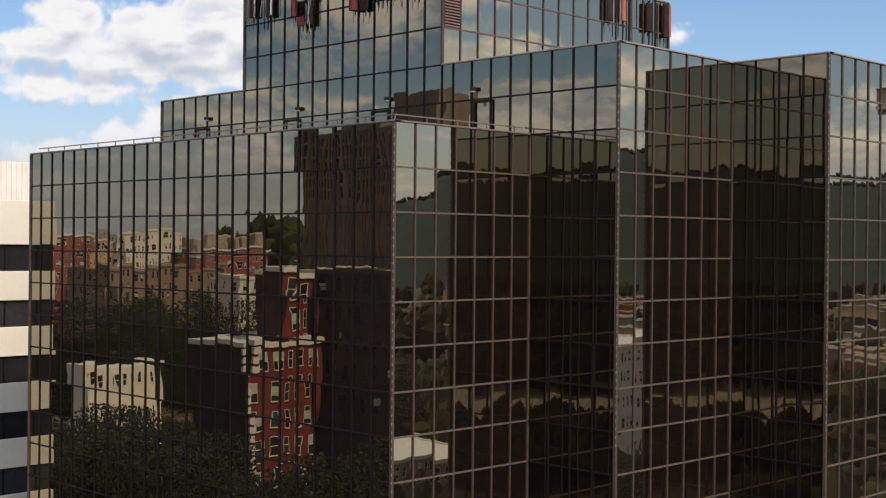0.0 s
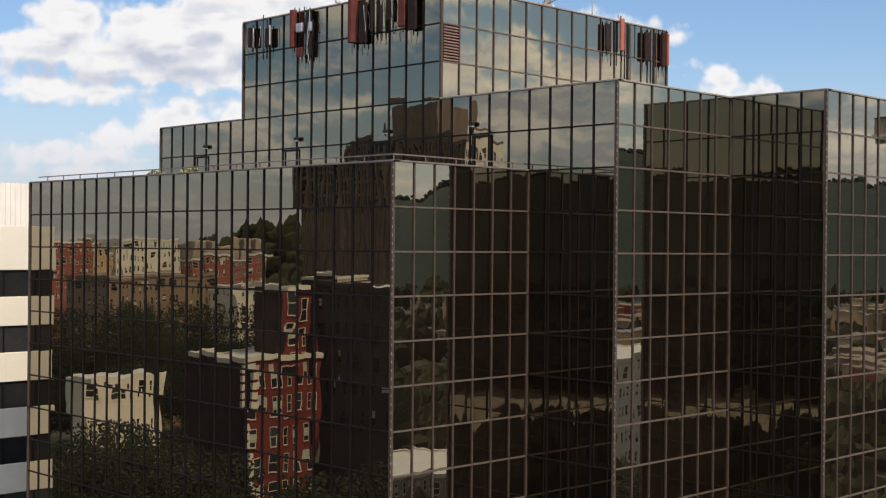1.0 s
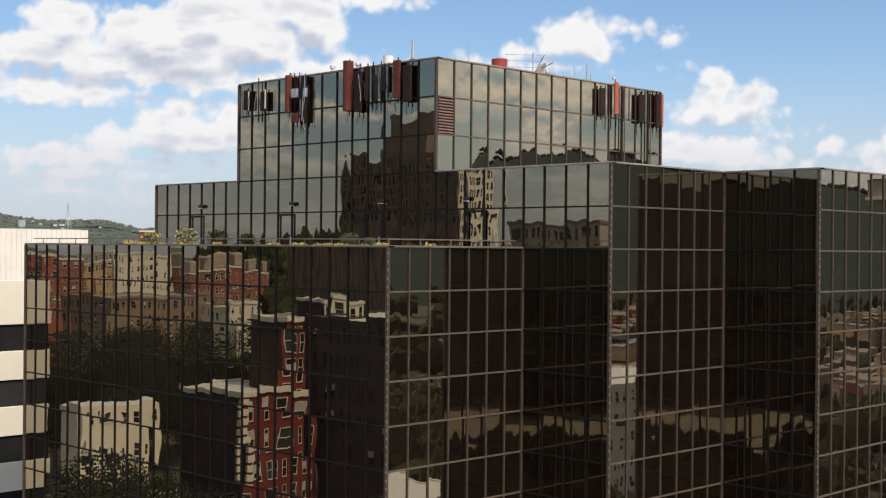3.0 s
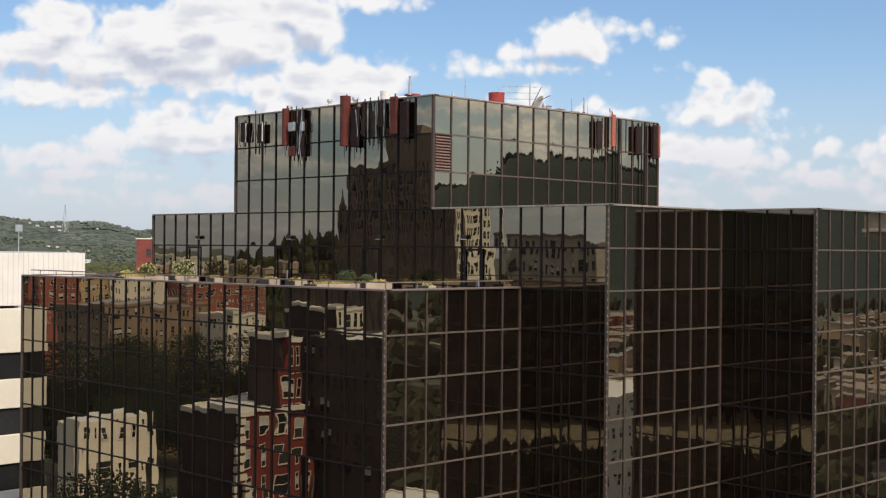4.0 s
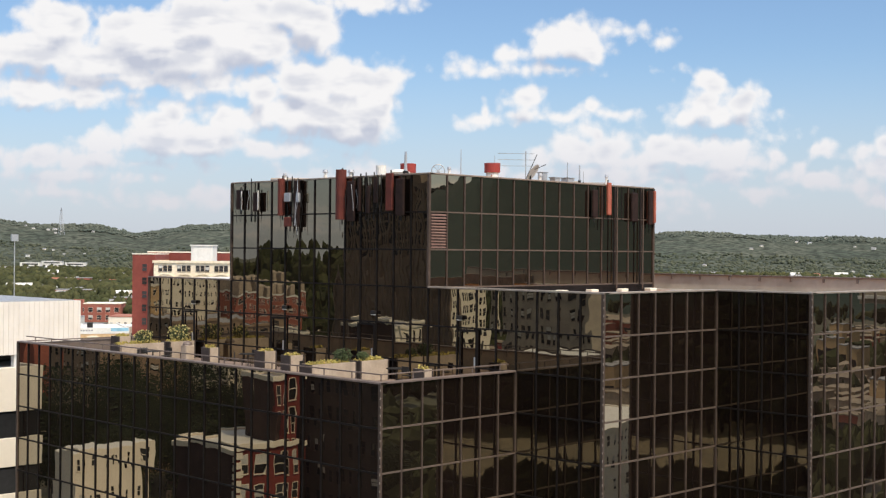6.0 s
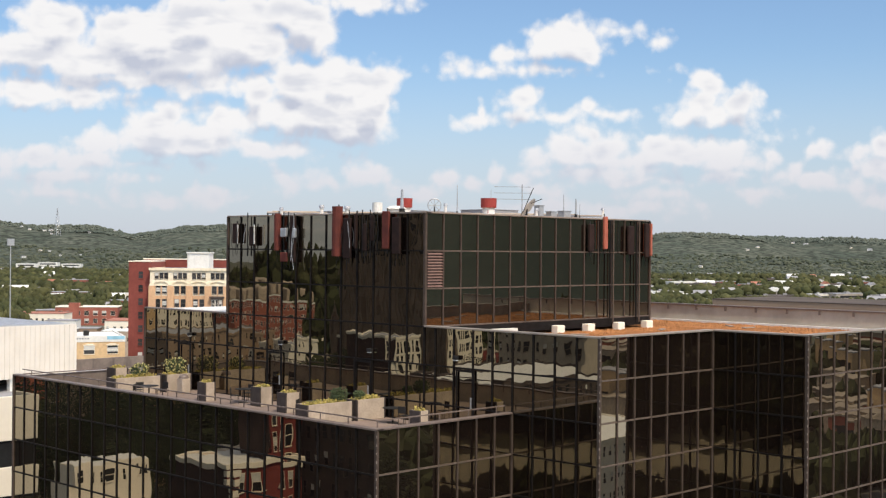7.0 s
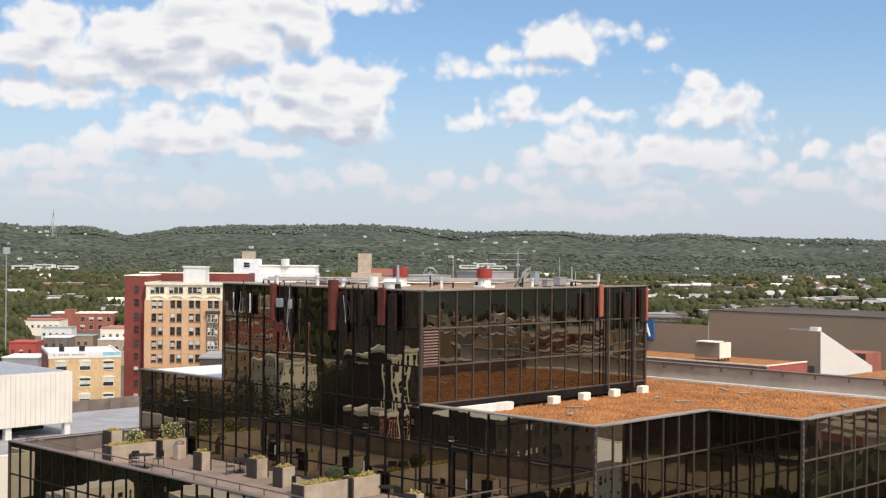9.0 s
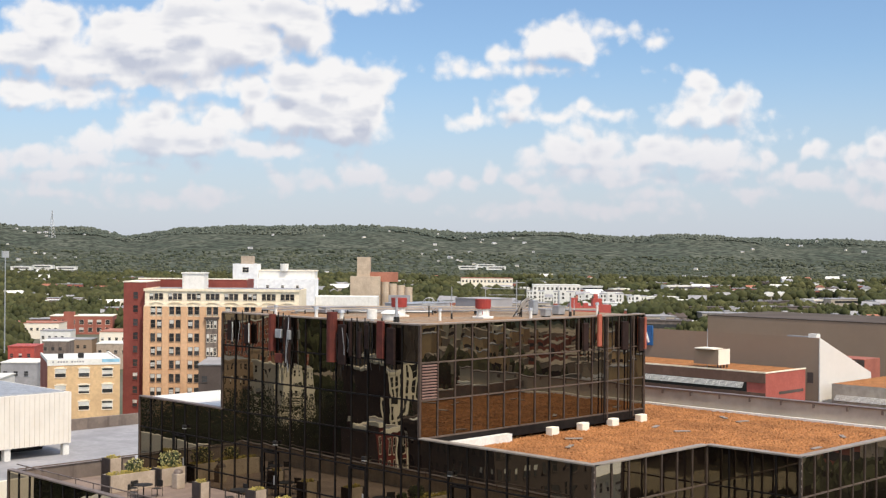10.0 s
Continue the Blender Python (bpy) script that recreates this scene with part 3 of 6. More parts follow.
# loose stones: a rough bed over the roof
def gravel_bed(x0, y0, x1, y1, z, step, seed, hole=None):
    gen = np.random.default_rng(seed)
    nx, ny = int((x1 - x0) / step), int((y1 - y0) / step)
    xs, ys = np.meshgrid(np.linspace(x0, x1, nx), np.linspace(y0, y1, ny), indexing="ij")
    xs[1:-1, 1:-1] += gen.uniform(-0.3, 0.3, (nx - 2, ny - 2)) * step
    ys[1:-1, 1:-1] += gen.uniform(-0.3, 0.3, (nx - 2, ny - 2)) * step
    zs = z + gen.uniform(-0.045, 0.062, (nx, ny))
    idx = np.arange(nx * ny).reshape(nx, ny)
    quads = np.stack([idx[:-1, :-1], idx[1:, :-1], idx[1:, 1:], idx[:-1, 1:]], -1).reshape(-1, 4)
    if hole:
        cx, cy = xs.ravel()[quads[:, 0]], ys.ravel()[quads[:, 0]]
        quads = quads[~((cx > hole[0]) & (cx < hole[2]) & (cy > hole[1]) & (cy < hole[3]))]
    tris = np.concatenate([quads[:, [0, 1, 2]], quads[:, [0, 2, 3]]])
    me = bpy.data.meshes.new("gravel")
    me.from_pydata(np.stack([xs, ys, zs], -1).reshape(-1, 3).tolist(), [], tris.tolist())
    me.materials.append(GRAVEL)
    piece("gravel", me, office, Matrix.Identity(4))


gravel_bed(X2 + 0.27, Y2 + 0.27, X3 + 0.27, YP + 0.5, S - 0.68, 0.095, 1)
gravel_bed(X3 + 0.27, Y3 + 0.27, XB, YSH, S - 0.68, 0.095, 2, hole=(X2, YP + 1, XPR - 0.5, YPL - 0.5))
part("penthouse_roof", boxes((X2 + 0.3, YP + 0.3, P - 0.4, XPR, YPL, P - 0.02)), ROOF_TAN, office, "tan gravelled roof with grey patches")
part("shoulder_roof", boxes((X2 + 0.3, YPL + 0.01, S - 0.7, XB, YSH, S - 0.05)), WHITE, office, "white roof membrane")

# ---- white banded building beside it ----
banded = thing("banded_building", "white office building with dark ribbon windows", "building")
BX, BY, BE = -6.3, 39.5, 34.0
zs = [T - 2.33]
while len(zs) < 18:
    zs.append(zs[-1] - (2.83 if len(zs) == 1 else (1.70 if len(zs) % 2 == 0 else 1.86)))
part("body", boxes((BX + 0.25, BY + 0.25, 0, BE, 74, T - 4.0)), CORE, banded)
for k, (a, b) in enumerate(zip(zs, zs[1:])):
    if k % 2 == 0:
        part("band", boxes((BX, BY, b, BE, BY + 0.24, a), (BX, BY + 0.25, b, BX + 0.24, 74, a)), CREAM, banded, bevel=0.02)
    else:
        part("window_strip", boxes((BX + 0.12, BY + 0.12, b, BE, BY + 0.2, a), (BX + 0.12, BY + 0.25, b, BX + 0.2, 74, a)), WINDOW, banded)
        bar = mesh_of(boxes((-0.05, -0.06, b, 0.05, 0.02, a)), "glazing_bar", FRAME)
        for j in range(12):
            piece("glazing_bar", bar, banded, Matrix.Translation((BX + 1.2 + j * 2.0, BY + 0.12, 0)))
part("roof", boxes((BX + 0.3, BY + 0.3, T - 4.0, 33.6, 73.6, T - 3.85)), MEMBRANE, banded, "grey roof membrane")
part("roof_wall", boxes((BX + 0.3, 66.8, T - 3.85, 40, 67.2, T - 2.85)), STAINED, banded, "weathered brown parapet wall")
part("link_roof", boxes((0.3, YB + 0.02, 0, X2 + 4, BY - 0.02, T - 24)), STAINED, banded)

# ---- far hills ----
RIDGE = [(-1500, 132), (-1373, 106), (-1268, 94), (-1093, 98), (-980, 73), (-812, 101), (-500, 108), (-147, 109), (63, 92), (378, 97), (554, 85), (730, 92), (1080, 79), (1373, 78), (1800, 84)]
bm = bmesh.new()
grid = {}
NX, NY = 240, 16
for i in range(NX + 1):
    s = -2600 + 5200 * i / NX
    h = np.interp(s, [p[0] for p in RIDGE], [p[1] for p in RIDGE])
    for j in range(NY + 1):
        f = j / NY
        rise = math.sin(min(f / 0.75, 1) * math.pi / 2) ** 1.5
        p = at(s * (0.55 + 0.6 * f), 2400 + 2100 * f)
        n = noise.fractal(p * 0.004, 1.0, 2.0, 4) * 16 * (1.0 if f < 0.6 else 0.5) + noise.noise(p * 0.03) * 4
        p.z = -3 + (h + 14) * rise * (1 if f < 0.8 else 1 - (f - 0.8) * 2) + n * rise
        grid[i, j] = bm.verts.new(p)
for i in range(NX):
    for j in range(NY):
        bm.faces.new((grid[i, j], grid[i + 1, j], grid[i + 1, j + 1], grid[i, j + 1]))
for f in bm.faces:
    f.smooth = True
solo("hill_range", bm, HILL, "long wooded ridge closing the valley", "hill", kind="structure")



# ---- terrace furnishing ----
FLOOR = T - 0.95


def leaf_cloud(count, centre, radii, size, seed, shell=0.55):
    """A crown of many small leaf clumps scattered in an ellipsoid."""
    rng = random.Random(seed)
    bm = bmesh.new()
    for _ in range(count):
        while True:
            p = Vector((rng.uniform(-1, 1), rng.uniform(-1, 1), rng.uniform(-1, 1)))
            if shell < p.length < 1 + 0.25 * rng.random():
                break
        c = Vector((centre[i] + p[i] * radii[i] for i in range(3)))
        s = size * rng.uniform(0.6, 1.4)
        q = Euler((rng.uniform(0, 6.3), rng.uniform(0, 6.3), rng.uniform(0, 6.3))).to_matrix()
        v = [bm.verts.new(c + q @ (Vector(d) * s)) for d in ((1, 0, 0), (-0.4, 0.9, 0.1), (-0.5, -0.8, -0.1), (0.1, 0.1, 0.7), (0, -0.1, -0.6))]
        for f in ((0, 1, 3), (1, 2, 3), (2, 0, 3), (1, 0, 4), (2, 1, 4), (0, 2, 4)):
            bm.faces.new([v[i] for i in f])
    return bm


PANEL_BROWN = material("dark_brown_panel", (0.045, 0.032, 0.026), scale=2, rough=0.7)


def planter(x0, y0, x1, y1, top, label, seed, bush=None):
    pl = thing("planter", label, "planter", pose(x0, y0, FLOOR), group="terrace planters")
    w, d, h = x1 - x0, y1 - y0, top - FLOOR
    part("wall", boxes((0.081, 0, 0, w - 0.081, 0.08, h)), CONCRETE, pl, bevel=0.01)
    part("wall", boxes((0.081, d - 0.08, 0, w - 0.081, d, h)), CONCRETE, pl, bevel=0.01)
    part("end_panel", boxes((-0.012, -0.01, 0, 0.08, d + 0.01, h + 0.005)), PANEL_BROWN, pl, "dark brown end panel", bevel=0.01)
    part("end_panel", boxes((w - 0.08, -0.008, 0, w + 0.012, d + 0.008, h + 0.005)), PANEL_BROWN, pl, "dark brown end panel", bevel=0.01)
    part("soil", boxes((0.08, 0.08, 0.05, w - 0.08, d - 0.08, h - 0.06)), SOIL, pl)
    n = max(40, int(110 * w * d))
    part("bedding", leaf_cloud(n, (w / 2, d / 2, h), (w / 2 - 0.05, d / 2 - 0.05, 0.13), 0.07, seed, 0.0), LEAF_YELLOW, pl, "low yellowish bedding plants")
    if bush:
        bx, r = bush
        part("shrub", leaf_cloud(300, (bx, d / 2, h + r * 0.7), (r, r * 0.75, r * 0.7), 0.06, seed + 9, 0.2), LEAF, pl, "round green shrub")
        if seed < 4:
            part("blossom", leaf_cloud(150, (bx, d / 2, h + r * 0.75), (r * 1.04, r * 0.80, r * 0.74), 0.05, seed + 19, 0.75), BLOSSOM, pl, "pale yellow blossom")


tan = "tan concrete planter with yellowish plants on the terrace"
planter(5.75, 29.3, 6.65, 30.15, T + 0.12, "tall square tan concrete planter", 1)
planter(3.0, 24.75, 6.02, 25.6, T + 0.02, "long tan concrete planter with shrub on the terrace", 2, (1.85, 0.5))
planter(6.2, 24.55, 7.95, 25.4, T + 0.05, "tan concrete planter with a flowering shrub", 3, (0.9, 0.62))
planter(5.3, 19.45, 6.0, 20.15, T + 0.05, "small square tan concrete planter", 4)
planter(6.05, 15.6, 6.9, 16.4, T + 0.05, "small square tan concrete planter", 5)
planter(5.4, 12.65, 6.35, 13.35, T + 0.05, "small square tan concrete planter", 6)
planter(3.13, 8.2, 5.98, 9.05, T + 0.02, "long tan concrete planter with shrub on the terrace", 7, (2.3, 0.45))
planter(6.08, 8.05, 7.95, 8.9, T + 0.05, tan, 8, (0.5, 0.28))
planter(5.35, 3.0, 5.98, 3.65, T + 0.05, "small square tan concrete planter", 9)

bin_ = thing("litter_bin", "grey concrete litter bin with domed lid on terrace", "bin", pose(6.75, 23.6, FLOOR))
bm = boxes((-0.28, -0.28, 0, 0.28, 0.28, 0.85))
part("body", bm, CONCRETE, bin_, bevel=0.03)
bm = bmesh.new()
for k in range(5):
    a0, a1 = k * math.pi / 10, (k + 1) * math.pi / 10
    tube(bm, (0, 0, 0.86 + 0.24 * math.sin(a0)), (0, 0, 0.86 + 0.24 * math.sin(a1)), 0.29 * math.cos(a0), max(0.29 * math.cos(a1), 0.01), 14)
part("lid", bm, COPING_DARK, bin_, "brown domed lid")


def cafe_table(x, y):
    tb = thing("cafe_table", "round dark metal cafe table on the terrace", "table", pose(x, y, FLOOR), group="terrace tables")
    part("tabletop", tube(bmesh.new(), (0, 0, 0.71), (0, 0, 0.74), 0.5, n=20), BLACK_STEEL, tb)
    part("post", tube(bmesh.new(), (0, 0, 0.03), (0, 0, 0.71), 0.04), BLACK_STEEL, tb)
    part("foot", tube(bmesh.new(), (0, 0, 0), (0, 0, 0.03), 0.28, n=14), BLACK_STEEL, tb)


chair = thing("terrace_chair", "dark metal chair beside a cafe table", "chair", pose(2.9, 22.2, FLOOR, 0, 0, 40), group="terrace chairs")
part("seat", boxes((-0.22, -0.22, 0.43, 0.22, 0.22, 0.46)), BLACK_STEEL, chair, bevel=0.01)
part("backrest", boxes((-0.22, 0.20, 0.55, 0.22, 0.225, 0.88)), BLACK_STEEL, chair, bevel=0.008)
for sx in (-0.2, 0.2):
    part("leg", tube(bmesh.new(), (sx, -0.2, 0), (sx, -0.2, 0.43), 0.014, n=6), BLACK_STEEL, chair)
    part("leg", tube(bmesh.new(), (sx, 0.21, 0), (sx, 0.21, 0.9), 0.014, n=6), BLACK_STEEL, chair)
for x, y, r in ((4.5, 22.3, -80), (3.6, 23.3, 170), (5.9, 17.6, 60), (7.2, 18.2, -90), (5.0, 10.9, 30), (6.6, 10.6, -70), (6.9, 5.6, 100)):
    copy_thing(chair, pose(x, y, FLOOR, 0, 0, r))
for x, y in ((3.7, 22.4), (6.6, 17.7), (5.8, 10.8), (6.9, 6.4)):
    cafe_table(x, y)

# guard rail along the terrace edge
rail = thing("guard_rail", "thin brown metal guard rail along the terrace edge", "railing")
post = mesh_of(boxes((-0.02, -0.02, -0.25, 0.02, 0.02, 0.30)), "post", COPING_DARK)
for k in range(17):
    piece("post", post, rail, Matrix.Translation((0.36, 0.36 + k * 1.8, T)))
for k in range(1, 5):
    piece("post", post, rail, Matrix.Translation((0.36 + k * 1.8, 0.36, T)))
part("handrail", boxes((0.33, 0.33, T + 0.30, 0.39, YB - 0.3, T + 0.35)), COPING_DARK, rail)
part("handrail", boxes((0.391, 0.33, T + 0.30, X2 - 0.1, 0.39, T + 0.35)), COPING_DARK, rail)
part("bracket_rail", boxes((0.34, YB - 0.4, T + 0.02, X2, YB - 0.33, T + 0.08)), COPING_DARK, rail)

# terrace doors and their lamps
for k, (y0, y1) in enumerate(((24.95, 26.1), (16.45, 17.67), (9.35, 10.57), (2.3, 3.4))):
    d = thing("terrace_door", "mirror-glass terrace door with dark frame", "door", kind="", group="terrace doors")
    part("door_frame", boxes((X2 - 0.09, y0 - 0.05, FLOOR, X2 - 0.055, y0 + 0.05, T + 1.75), (X2 - 0.09, y1 - 0.05, FLOOR, X2 - 0.055, y1 + 0.05, T + 1.75), (X2 - 0.09, y0 + 0.05, T + 1.65, X2 - 0.055, y1 - 0.05, T + 1.75)), FRAME, d)
    part("handle", boxes((X2 - 0.16, y0 + 0.1, T + 0.0, X2 - 0.10, y0 + 0.14, T + 0.5)), STEEL, d)
    lamp = thing("wall_lamp", "small black wall-pack lamp on the facade", "lamp", group="terrace lamps")
    yl = (y0 if k != 3 else y1)
    part("housing", boxes((X2 - 0.24, yl - 0.14, T + 2.2, X2 - 0.06, yl + 0.14, T + 2.38)), BLACK_STEEL, lamp, bevel=0.02)
    part("lens", boxes((X2 - 0.22, yl - 0.11, T + 2.16, X2 - 0.08, yl + 0.11, T + 2.199)), BLIND, lamp)

# ---- penthouse fittings ----
lv = thing("louvre_vent", "rust-red louvred vent in the penthouse glazing", "vent")
lw = (XPR - X2) / 15
part("jamb", boxes((X2 + 0.06, YP - 0.05, P - 2 * ROW + 0.04, X2 + 0.12, YP + 0.05, P - ROW - 0.04)), BROWN_PANEL, lv)
part("jamb", boxes((X2 + lw - 0.08, YP - 0.05, P - 2 * ROW + 0.04, X2 + lw - 0.04, YP + 0.05, P - ROW - 0.04)), BROWN_PANEL, lv)
slat = boxes((0, -0.05, 0, lw - 0.2, 0.0, 0.035))
for v in slat.verts:
    if v.co.y < 0:
        v.co.z -= 0.05
slat = mesh_of(slat, "slat", material("dull_red_slat", (0.20, 0.115, 0.088), scale=3, rough=0.6))
part("backing", boxes((X2 + 0.12, YP + 0.06, P - 2 * ROW + 0.04, X2 + lw - 0.08, YP + 0.1, P - ROW - 0.04)), CORE, lv)
for k in range(12):
    piece("slat", slat, lv, Matrix.Translation((X2 + 0.12, YP - 0.01, P - 2 * ROW + 0.12 + k * 0.142)))

# curb, plinth blocks and the beam under the penthouse wall
part("curb", boxes((X2 + 0.3, YP - 0.5, S - 0.72, X2 + 6.2, YP - 0.1, S - 0.28)), WHITE, office, "white metal curb")
part("base_beam", boxes((X2 + 0.3, YP - 0.04, S - 0.5, XPR, YP + 0.1, S + 0.02)), FRAME, office)
for x in (17.6, 20.2, 22.9, 25.6):
    blk = solo("plinth_block", boxes((x, YP - 0.50, S - 0.72, x + 0.62, YP - 0.06, S - 0.27)), CREAM, "white plinth block under the penthouse wall", "block", group="plinth blocks", bevel=0.03)
# loose slabs on the gravel
rng = random.Random(5)
for k in range(11):
    x, y = rng.uniform(12, 31), rng.uniform(-8.5, 4.5)
    if x < 17.5 and y < -4:
        y += 4
    s = solo("roof_slab", boxes((-0.45, -0.12, 0, 0.45, 0.12, 0.05)), COPING, "pale loose slab lying on gravel roof", "slab", group="roof slabs", bevel=0.01)
    s.matrix_basis = pose(x, y, S - 0.64, 0, 0, rng.uniform(0, 180))
# brackets along the back parapet
bracket = mesh_of(boxes((-0.10, -0.05, -0.25, 0, 0.05, 0)), "bracket", COPING_DARK)
for k in range(14):
    piece("bracket", bracket, office, Matrix.Translation((XB - 0.002, -12 + k * 2.1, S + 0.34)))
part("flashing", boxes((XB - 0.30, Y3 - 6, S - 0.73, XB - 0.003, YSH, S - 0.54)), WHITE, office, "pale flashing strip")


def antenna(face, a0, a1, z0, z1, mat, label, deep=0.15, off=0.23, name="panel_antenna", round_=False):
    """A panel or pole antenna on brackets in front of a penthouse wall: face 'front' runs along y, 'side' along x."""
    an = thing(name, label, "antenna", group="rooftop antennas")
    z0, z1 = z0 + 0.0, z1 + 0.0
    mid, half = (a0 + a1) / 2, abs(a1 - a0) * 0.40

    def spot(u, o, z):
        return (X2 - o, u, z) if face == "front" else (u, YP - o, z)

    if round_:
        bm = bmesh.new()
        tube(bm, spot(mid, off, z0), spot(mid, off, z1), half, half, 12)
        part("radome", bm, mat, an)
    else:
        b = boxes((X2 - off - deep / 2, mid - half, z0, X2 - off + deep / 2, mid + half, z1)) if face == "front" else boxes((mid - half, YP - off - deep / 2, z0, mid + half, YP - off + deep / 2, z1))
        part("radome", b, mat, an, bevel=0.03)
    pole = bmesh.new()
    tube(pole, spot(mid, 0.14, z0 - 0.25), spot(mid, 0.14, min(z1 + 0.15, P + 0.5)), 0.035)
    part("pole", pole, BLACK_STEEL, an)
    for z in (z0 + 0.25, z1 - 0.25):
        if z < P - 0.1:
            arm = bmesh.new()
            tube(arm, spot(mid, 0.04, z), spot(mid, off, z), 0.025, n=6)
            part("bracket", arm, BLACK_STEEL, an)
    cable = bmesh.new()
    tube(cable, spot(mid + half * 0.4, 0.18, z0 - 0.6), spot(mid + half * 0.3, off - 0.02, z0 + 0.02), 0.014, n=6)
    part("cable", cable, BLACK_STEEL, an)


Z = LIFT - 40.0
red, brown = "faded red panel antenna bracketed to the penthouse wall", "dark brown panel antenna bracketed to the penthouse wall"
for a0, a1, z0, z1, mat, lab, rd in (
        (20.15, 20.75, 47.6, 48.7, BROWN_PANEL, brown, 0), (18.65, 19.2, 47.47, 48.52, BROWN_PANEL, brown, 0),
        (16.45, 16.95, 47.22, 49.2, RED_PANEL, red, 1), (15.15, 15.65, 46.6, 49.05, BROWN_PANEL, brown, 0),
        (11.45, 12.15, 46.95, 49.5, RED_PANEL, red, 1), (10.65, 11.35, 46.85, 48.9, BROWN_PANEL, brown, 0),
        (10.28, 10.5, 47.35, 49.1, BROWN_PANEL, brown, 0), (9.55, 9.83, 47.25, 48.6, BROWN_PANEL, brown, 0), (9.0, 9.3, 47.75, 49.0, BROWN_PANEL, brown, 0),
        (7.85, 8.45, 47.35, 49.2, RED_PANEL, red, 0), (7.05, 7.75, 47.1, 48.9, BROWN_PANEL, brown, 0)):
    antenna("front", a0, a1, z0 + Z, z1 + Z, mat, lab, round_=bool(rd))
for y0, y1, z0, z1, mat, lab in ((15.75, 16.38, 47.95, 48.42, STEEL, "grey remote radio unit on the penthouse wall"), (15.05, 15.3, 47.9, 48.4, STEEL, "grey remote radio unit on the penthouse wall"),
                                 (15.7, 16.38, 46.62, 47.12, RED_PANEL, "red equipment box below the antennas")):
    antenna("front", y0, y1, z0 + Z, z1 + Z, mat, lab, deep=0.16, off=0.30, name="radio_unit")
for x0, x1, z0, z1, mat, lab in ((20.46, 21.0, 47.3, 48.8, BROWN_PANEL, brown), (21.8, 22.2, 47.45, 49.25, RED_POLE, red), (24.0, 24.7, 47.15, 48.77, BROWN_PANEL, brown), (25.65, 26.15, 47.0, 48.95, BROWN_PANEL, brown), (26.2, 26.4, 47.1, 48.95, RED_POLE, red)):
    antenna("side", x0, x1, z0 + Z, z1 + Z, mat, lab)
for x, za in ((21.55, 46.6), (22.48, 43.3), (22.8, 43.3), (24.92, 43.3), (25.24, 43.3), (23.2, 47.2)):
    bm = tube(bmesh.new(), (x, YP - 0.2, za + Z), (x, YP - 0.2, 49.05 + Z), 0.03 if za > 44 else 0.038)
    solo("antenna_mast", bm, FRAME if x not in (22.8, 25.24) else FRAME_LIGHT, "slim steel mast fixed to the penthouse wall", "mast", group="antenna masts")
# white edge strips
for y in (20.1, 18.6):
    solo("cable_tray", boxes((X2 - 0.36, y + 0.0, 47.55 + Z, X2 - 0.32, y + 0.05, 48.62 + Z)), WHITE, "white cable cover beside a panel antenna", "cable cover", group="cable covers")

def hanging_cable(run, r):
    """One thin skin swept down through the points of a hanging cable."""
    bm = bmesh.new()
    rings = [[bm.verts.new(p + Vector((r * math.cos(k * math.tau / 5), r * math.sin(k * math.tau / 5), 0))) for k in range(5)] for p in run]
    for a, b in zip(rings, rings[1:]):
        for k in range(5):
            bm.faces.new((a[k], b[k], b[(k + 1) % 5], a[(k + 1) % 5]))
    bm.faces.new(rings[0])
    bm.faces.new(rings[-1][::-1])
    return bm


rng = random.Random(14)
for y0, y1, zlow, n in ((15.0, 17.0, 46.3, 9), (8.2, 11.6, 47.0, 14), (18.6, 20.9, 47.1, 5)):
    for k in range(n):
        y = rng.uniform(y0, y1)
        top, low_ = rng.uniform(48.4, 49.2), rng.uniform(zlow, zlow + 0.9)
        p = Vector((X2 - rng.uniform(0.12, 0.34), y, top + Z))
        run = [p]
        while p.z > low_ + Z:
            p = p + Vector((rng.uniform(-0.05, 0.05), rng.uniform(-0.09, 0.09), -rng.uniform(0.25, 0.5)))
            run.append(p)
        bm = hanging_cable(run, 0.016)
        solo("jumper_cable", bm, BLACK_STEEL if k % 7 else STEEL, "thin jumper cable hanging between antennas", "cable", group="jumper cables")
for y in (9.4, 10.0, 11.0, 15.9, 16.3, 19.5):
    solo("antenna_mast", tube(bmesh.new(), (X2 - 0.13, y, 46.9 + Z), (X2 - 0.13, y, 49.3 + Z), 0.03), BLACK_STEEL, "slim steel mast fixed to the penthouse wall", "mast", group="antenna masts")

# ---- things on the penthouse roof ----
def exhaust(x, y, s):
    e = thing("roof_exhaust", "white exhaust fan with a red drum cap", "vent", pose(x, y, P - 0.02), group="roof exhausts")
    part("body", tube(bmesh.new(), (0, 0, 0.12), (0, 0, 0.75 * s), 0.47 * s, 0.45 * s, 18), WHITE, e)
    part("curb", boxes((-0.55 * s, -0.55 * s, 0, 0.55 * s, 0.55 * s, 0.12)), WHITE, e, bevel=0.02)
    part("cap", tube(bmesh.new(), (0, 0, 0.72 * s), (0, 0, 1.40 * s), 0.57 * s, 0.59 * s, 20), RED_DRUM, e, "red drum cap")
    part("hatch", boxes((-0.38 * s, -0.30 * s, 0.3 * s, -0.30 * s, -0.12 * s, 0.55 * s)), RED_PAINT, e)


exhaust(15.7, 8.4, 0.74)
exhaust(13.2, 12.3, 0.74)

